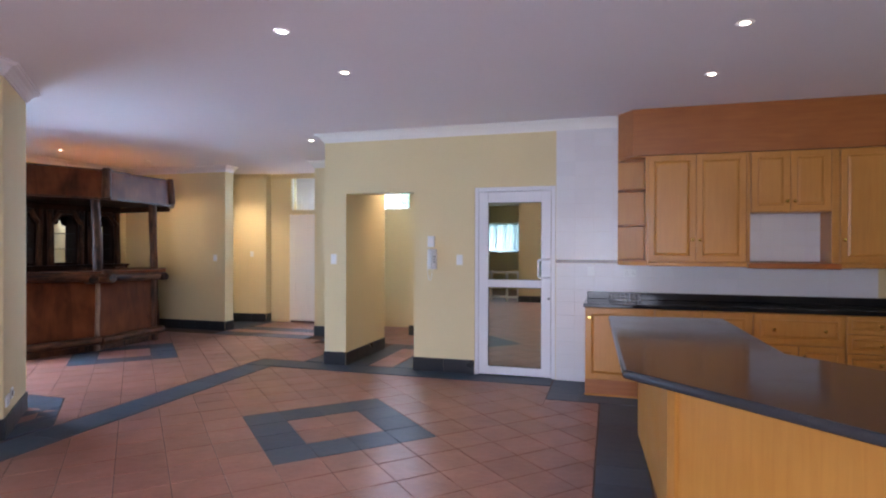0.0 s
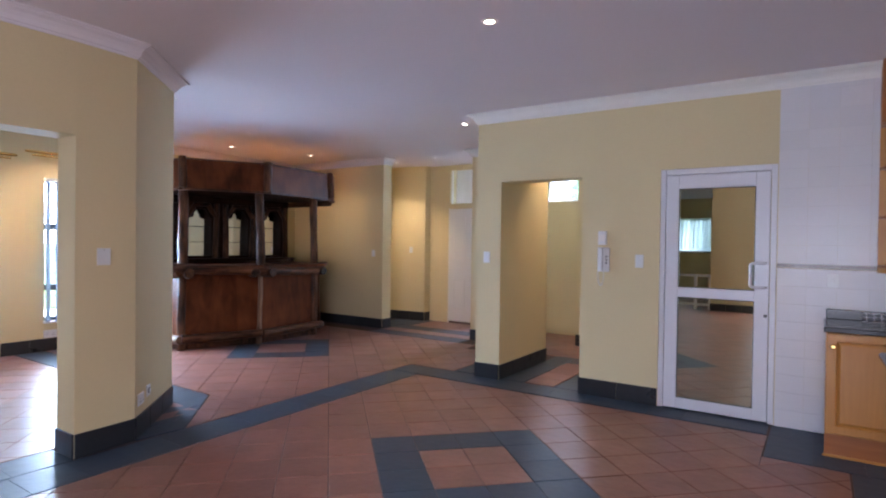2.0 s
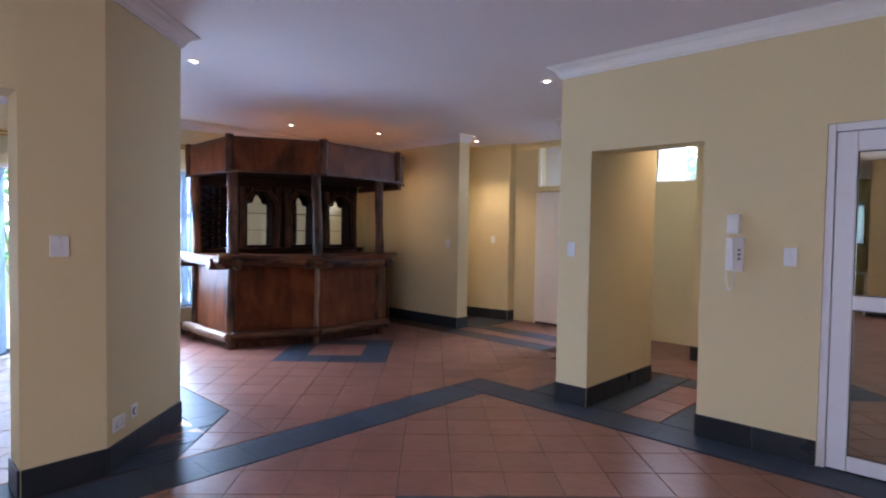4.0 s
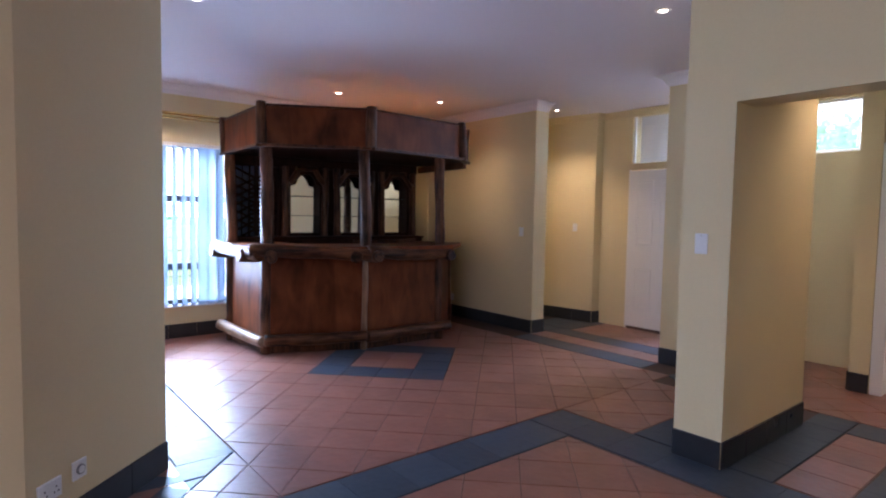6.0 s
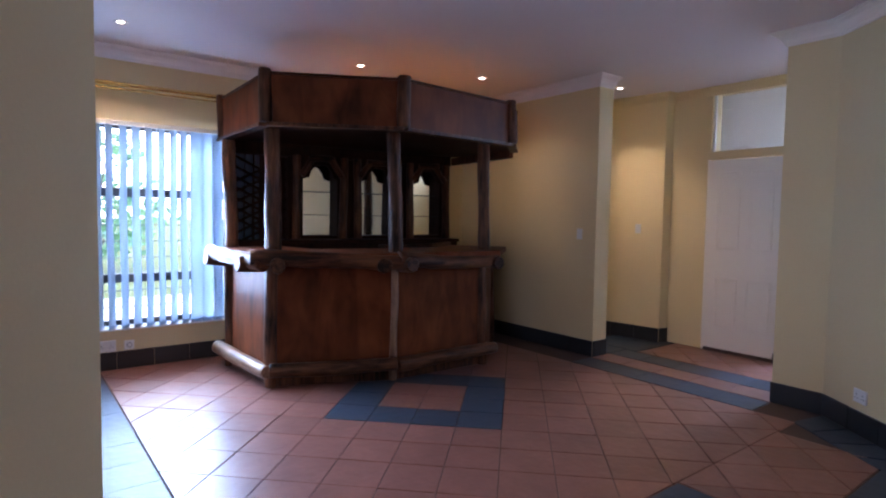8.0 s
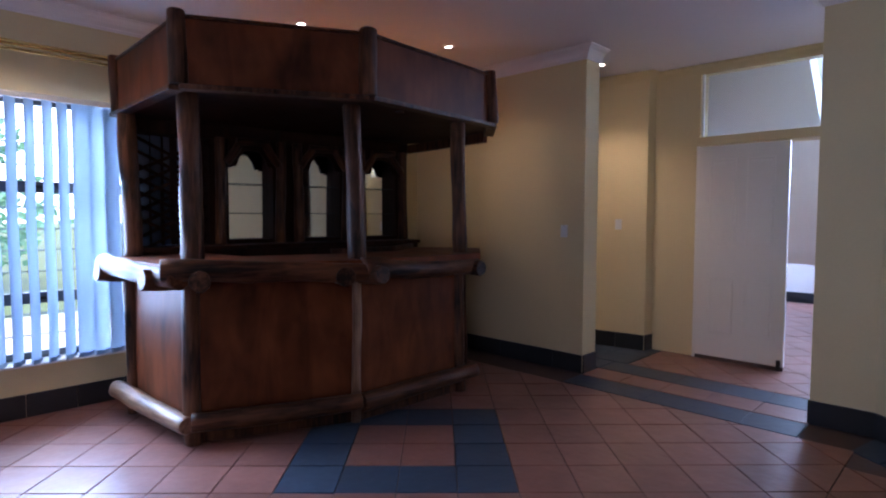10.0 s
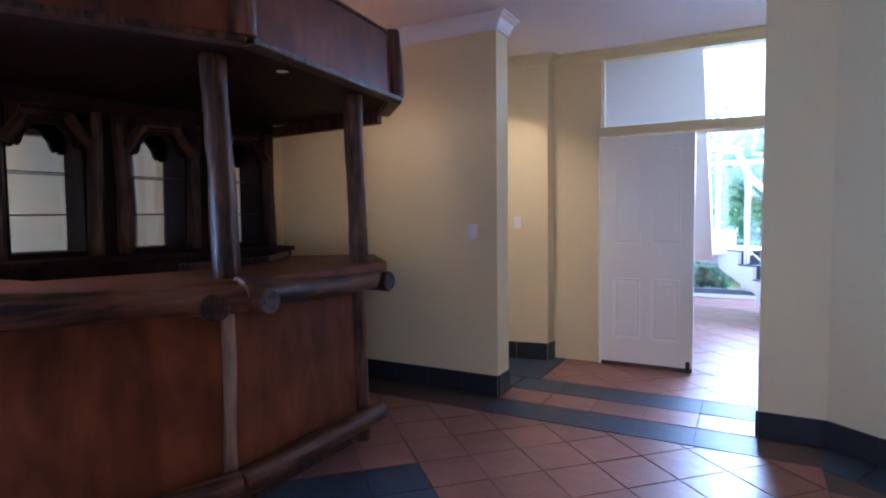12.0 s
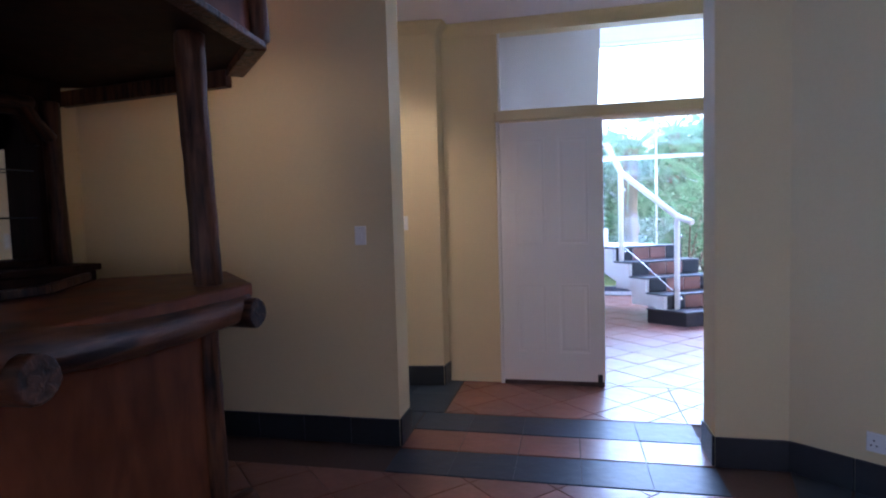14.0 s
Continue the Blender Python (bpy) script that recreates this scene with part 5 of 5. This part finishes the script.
# bright overcast sky beyond the garden
M_SKYB = glow("bright_overcast_cloud", (0.86, 0.94, 1.0), 1.2)
bm = bmesh.new()
arc = [(-5 + 150 * math.cos(a), 5 + 150 * math.sin(a)) for a in [math.pi * (0.25 + k / 40) for k in range(45)]]
lo_, hi_ = [bm.verts.new((x, y, -1.0)) for x, y in arc], [bm.verts.new((x, y, 110.0)) for x, y in arc]
for k in range(len(arc) - 1):
    bm.faces.new((lo_[k], lo_[k + 1], hi_[k + 1], hi_[k]))
backdrop = thing("backdrop", bm, M_SKYB, "bright overcast sky behind the garden", "sky", kind="structure")


def palm(x, y, h, seed, label, n=26, reach=1.7):
    rp = random.Random(seed)
    p = thing("palm_tree", None, None, label, "palm tree", at=pose(x, y, -0.13))
    bm = log_bm(h, 0.15, 0.14, seed, 0.04, 0.25, 14, 34)
    part("trunk", bm, M_BARK, p)
    for k in range(n):
        az = k * 2.4 + rp.uniform(-0.2, 0.2)
        up = rp.uniform(-0.25, 1.2)
        L = reach * rp.uniform(0.8, 1.1)
        bm = bmesh.new()
        path = []
        for j in range(13):
            f = j / 12
            r = L * f
            path.append(Vector((0.12 + r * math.cos(up * (1 - 0.4 * f)), 0, r * math.sin(up) - 0.75 * L * f * f * 0.8)))
        for j in range(12):
            a, b = path[j], path[j + 1]
            w = 0.012 * (1 - j / 13) + 0.004
            bm.faces.new([bm.verts.new(v) for v in (a + Vector((0, -w, 0)), b + Vector((0, -w, 0)), b + Vector((0, w, 0)), a + Vector((0, w, 0)))])
            if j > 1:
                for q in range(3):
                    c = a + (b - a) * (q / 3)
                    for s in (-1, 1):
                        ln = 0.42 * math.sin(math.pi * (j + q / 3) / 13) + 0.05
                        tip = c + Vector((0.5 * ln, s * ln, -0.25 * ln + rp.uniform(-0.06, 0.06)))
                        mid = (c + tip) / 2 + Vector((0.012, 0, 0.03))
                        d = Vector((0.014, 0, 0))
                        bm.faces.new([bm.verts.new(v) for v in (c - d, mid - d, tip, mid + d)])
        part("frond", bm, M_PALM, p, at=pose(0, 0, h - 0.05, 0, 0, math.degrees(az)))
    return p


def shrub(x, y, h, r, seed, label, n=1400, big=1.0):
    """A bush of short limbs and many loose leaves with gaps."""
    rp = random.Random(seed)
    s = thing("shrub", None, None, label, "shrub", at=pose(x, y, -0.13))
    for k in range(5):
        a = k * 1.257 + rp.random()
        m, l = along((0.05 * math.cos(a), 0.05 * math.sin(a), 0), (r * 0.55 * math.cos(a), r * 0.55 * math.sin(a), h * rp.uniform(0.55, 0.8)))
        part("limb", log_bm(l, 0.035, 0.012, k + seed, 0.03, 0.2, 7, 6), M_BARK, s, at=m)
    clumps = [(Vector((rp.uniform(-1, 1) * r * 0.75, rp.uniform(-1, 1) * r * 0.75, h * rp.uniform(0.2, 0.95))), r * rp.uniform(0.22, 0.45)) for _ in range(16)]
    verts, faces = [], []
    for k in range(n):
        c, cr = clumps[k % len(clumps)]
        d = Vector((rp.gauss(0, 1), rp.gauss(0, 1), rp.gauss(0, 0.8))).normalized() * cr * rp.uniform(0.5, 1.1)
        o = c + d
        o.z = max(o.z, 0.05)
        u = Vector((rp.gauss(0, 1), rp.gauss(0, 1), rp.gauss(0, 0.6))).normalized()
        w = u.cross(Vector((rp.gauss(0, 1), rp.gauss(0, 1), rp.gauss(0, 1)))).normalized()
        ln, wd = big * rp.uniform(0.09, 0.2), big * rp.uniform(0.025, 0.06)
        b = len(verts)
        verts += [o - u * ln / 2, o + w * wd, o + u * ln / 2, o - w * wd]
        faces.append((b, b + 1, b + 2, b + 3))
    me = bpy.data.meshes.new("crown")
    me.from_pydata([tuple(v) for v in verts], [], faces)
    part("crown", me, M_LEAF, s)
    return s


palm(-3.98, 17.2, 2.7, 11, "palm tree with arching fronds outside the stair glazing")
palm(-2.6, 20.5, 3.4, 12, "taller palm farther back in the garden", 22, 2.0)
for i, (x, y, h, r) in enumerate(((-2.75, 18.1, 1.9, 1.1), (-5.2, 18.6, 1.5, 1.0), (-2.2, 18.6, 2.1, 1.2), (-6.2, 17.6, 1.3, 1.0), (-4.3, 19.2, 1.3, 1.1), (-5.35, 15.6, 0.8, 0.5), (-1.2, 20.6, 2.3, 1.5))):
    shrub(x, y, h, r, 20 + i, "dense green shrub in the garden bed")
for i, (x, y, h, r) in enumerate(((-17.5, 4.9, 3.4, 1.7), (-15.0, 1.5, 3.0, 2.0), (-16, -1.5, 3.4, 2.2), (-21, 15.5, 3.0, 2.4))):
    shrub(x, y, h, r, 40 + i, "tall leafy garden shrub beyond the terrace", 1300, 1.6)
for i, (x, y) in enumerate(((-3.6, 13.2 + 4.6), (-4.0, 19.6), (-3.0, 20.2))):
    shrub(x, y + 3.5, 3.2, 2.0, 60 + i, "tall leafy tree crown behind the palm", 3000, 1.8)
for i, (x, y, h, r) in enumerate(((-6.8, 20.5, 4.6, 2.0), (-8.8, 22.0, 5.2, 2.4), (-5.4, 22.5, 3.4, 1.9), (-1.6, 22.0, 3.4, 2.0), (0.4, 21.5, 3.2, 2.0))):
    shrub(x, y, h, r, 80 + i, "tall leafy hedge tree at the garden edge", 3000, 1.8)
# floor tiles, laid last
rng = random.Random(5)
S2 = math.sqrt(0.5)
near_red, near_slate, rest_red, rest_slate = [], [], Tiles(), Tiles()
sq_c = (DIA[0] + (-5 - 14) * PITCH * S2, DIA[1] + (-5 + 14) * PITCH * S2)
for fi, field in enumerate(FIELDS):
    x0, x1 = min(p[0] for p in field), max(p[0] for p in field)
    y0, y1 = min(p[1] for p in field), max(p[1] for p in field)
    inner = [(x + (J if x == x0 else -J), y + (J if y == y0 else -J)) for x, y in field]
    for i in range(-60, 60):
        for k in range(-60, 60):
            u, v = (i + 0.5) * PITCH, (k + 0.5) * PITCH
            cx, cy = DIA[0] + (u - v) * S2, DIA[1] + (u + v) * S2
            if not (x0 - 0.3 < cx < x1 + 0.3 and y0 - 0.3 < cy < y1 + 0.3):
                continue
            r = (PITCH / 2 - J) * math.sqrt(2)
            full = [(cx, cy - r), (cx + r, cy), (cx, cy + r), (cx - r, cy)]
            piece = clip(full, inner)
            if fi in OPEN_FIELDS and sum(abs(area(clip(full, FIELDS[g]))) for g in OPEN_FIELDS) > 0.985 * abs(area(full)):
                piece = full if x0 <= cx < x1 and y0 <= cy < y1 else []
            if len(piece) < 3 or abs(area(piece)) < 0.0003:
                continue
            ring1 = max(abs(i + 0.5), abs(k + 0.5))
            ring2 = max(abs(i + 0.5 + 5), abs(k + 0.5 - 14))
            slate = (fi == 0 and 1 < ring1 < 2) or (fi == 3 and 1 < ring2 < 2)
            whole = abs(area(piece)) > 0.98 * (PITCH - 2 * J) ** 2
            close = whole and ((-3.85 < cx < -0.9 and 2.9 < cy < 6.0) or (-6.3 < cx < -4.2 and 4.3 < cy < 7.9))
            if close:
                (near_slate if slate else near_red).append((cx, cy))
            else:
                (rest_slate if slate else rest_red).add(piece, rng)
for strips, store in ((STRIPS, rest_slate), (STRIPS_RED, rest_red)):
    for x0, y0, x1, y1, nx, ny in strips:
        for a in range(nx):
            for b in range(ny):
                dx, dy = (x1 - x0) / nx, (y1 - y0) / ny
                j = 0.0009 if store is rest_slate else J
                store.add(rect(x0 + a * dx + j, y0 + b * dy + j, x0 + (a + 1) * dx - j, y0 + (b + 1) * dy - j), rng, edge=0.0007)
# the angled border at the foot of the pillar
for a in range(3):
    p, q = a / 3 + 0.008, (a + 1) / 3 - 0.008
    e0, e1, o0, o1 = (-4.24, 3.16), (-4.88, 3.82), (-4.20, 3.52), (-4.885, 4.18)
    mixp = lambda s, t, f: (s[0] + (t[0] - s[0]) * f, s[1] + (t[1] - s[1]) * f)
    rest_slate.add([mixp(e0, e1, p), mixp(o0, o1, p), mixp(o0, o1, q), mixp(e0, e1, q)], rng)
# the angled border along the hall wall
for a in range(4):
    p, q = a / 4 + 0.008, (a + 1) / 4 - 0.008
    e0, e1, o0, o1 = (-3.27, 7.60), (-4.15, 8.28), (-3.60, 7.50), (-4.22, 7.95)
    rest_slate.add([mixp(o0, o1, p), mixp(e0, e1, p), mixp(e0, e1, q), mixp(o0, o1, q)], rng)
for store, material, label, name in ((rest_red, M_TERRA, "matt terracotta floor tiles laid on the diagonal", "terracotta_tiles"), (rest_slate, M_SLATE, "blue-grey slate border tiles", "slate_tiles")):
    part(name, store.mesh(name, material), material, floor, label, kind="stuff")


def lone_tile(material):
    t = Tiles()
    r = (PITCH / 2 - J) * math.sqrt(2)
    t.add([(0, -r), (r, 0), (0, r), (-r, 0)], random.Random(1))
    return t.mesh("floor_tile", material)


for spots, material in ((near_red, M_TERRA), (near_slate, M_SLATE)):
    me = lone_tile(material)
    for cx, cy in spots:
        part("floor_tile", me, None, floor, at=pose(cx, cy, rng.uniform(-0.0006, 0.0004), rng.uniform(-0.2, 0.2), rng.uniform(-0.2, 0.2), 90 * rng.randrange(4)))

# slate skirting tiles
SKIRT_RUNS = [[(-1.37, 6.33), (-2.10, 6.33), (-2.10, 6.56)], [(-2.98, 7.56), (-2.98, 6.33), (-3.27, 6.33), (-3.27, 7.56), (-4.15, 8.28), (-4.50, 8.28), (-4.50, 8.53)],
              [(-5.06, 3.64), (-4.88, 3.82), (-4.24, 3.16), (-4.21, 2.75), (-4.46, 2.75)], [(-6.22, 8.51), (-6.22, 8.29), (-8.35, 8.29), (-8.35, 3.72)], [(-6.20, 9.63), (-6.215, 9.49), (-7.99, 9.24)],
              [(-2.2, -2.2), (3.4, -2.2)], [(-2.2, -6.2), (-2.2, -2.2)], [(-2.902, 8.80), (-3.05, 8.80), (-3.05, 9.62)]]
skirting = thing("baseboard", None, None, "dark slate skirting tiles along the walls", "skirting", kind="structure")
skirt_meshes = {}
for run in SKIRT_RUNS:
    for i in range(len(run) - 1):
        (ax, ay), (bx, by) = run[i], run[i + 1]
        length = math.hypot(bx - ax, by - ay)
        n = max(1, round(length / 0.315))
        size = length / n
        key = round(size, 3)
        if key not in skirt_meshes:
            me = mesh_of(box_bm(0.0015, 0.0, 0.0, size - 0.0015, 0.013, SKIRT, 0.0025), "skirting_tile")
            me.materials.append(M_SKIRT)
            skirt_meshes[key] = me
        ang = math.degrees(math.atan2(by - ay, bx - ax))
        for k in range(n):
            f = k / n
            part("skirting_tile", skirt_meshes[key], None, skirting, at=pose(ax + (bx - ax) * f, ay + (by - ay) * f, rng.uniform(0, 0.001), 0, 0, ang))
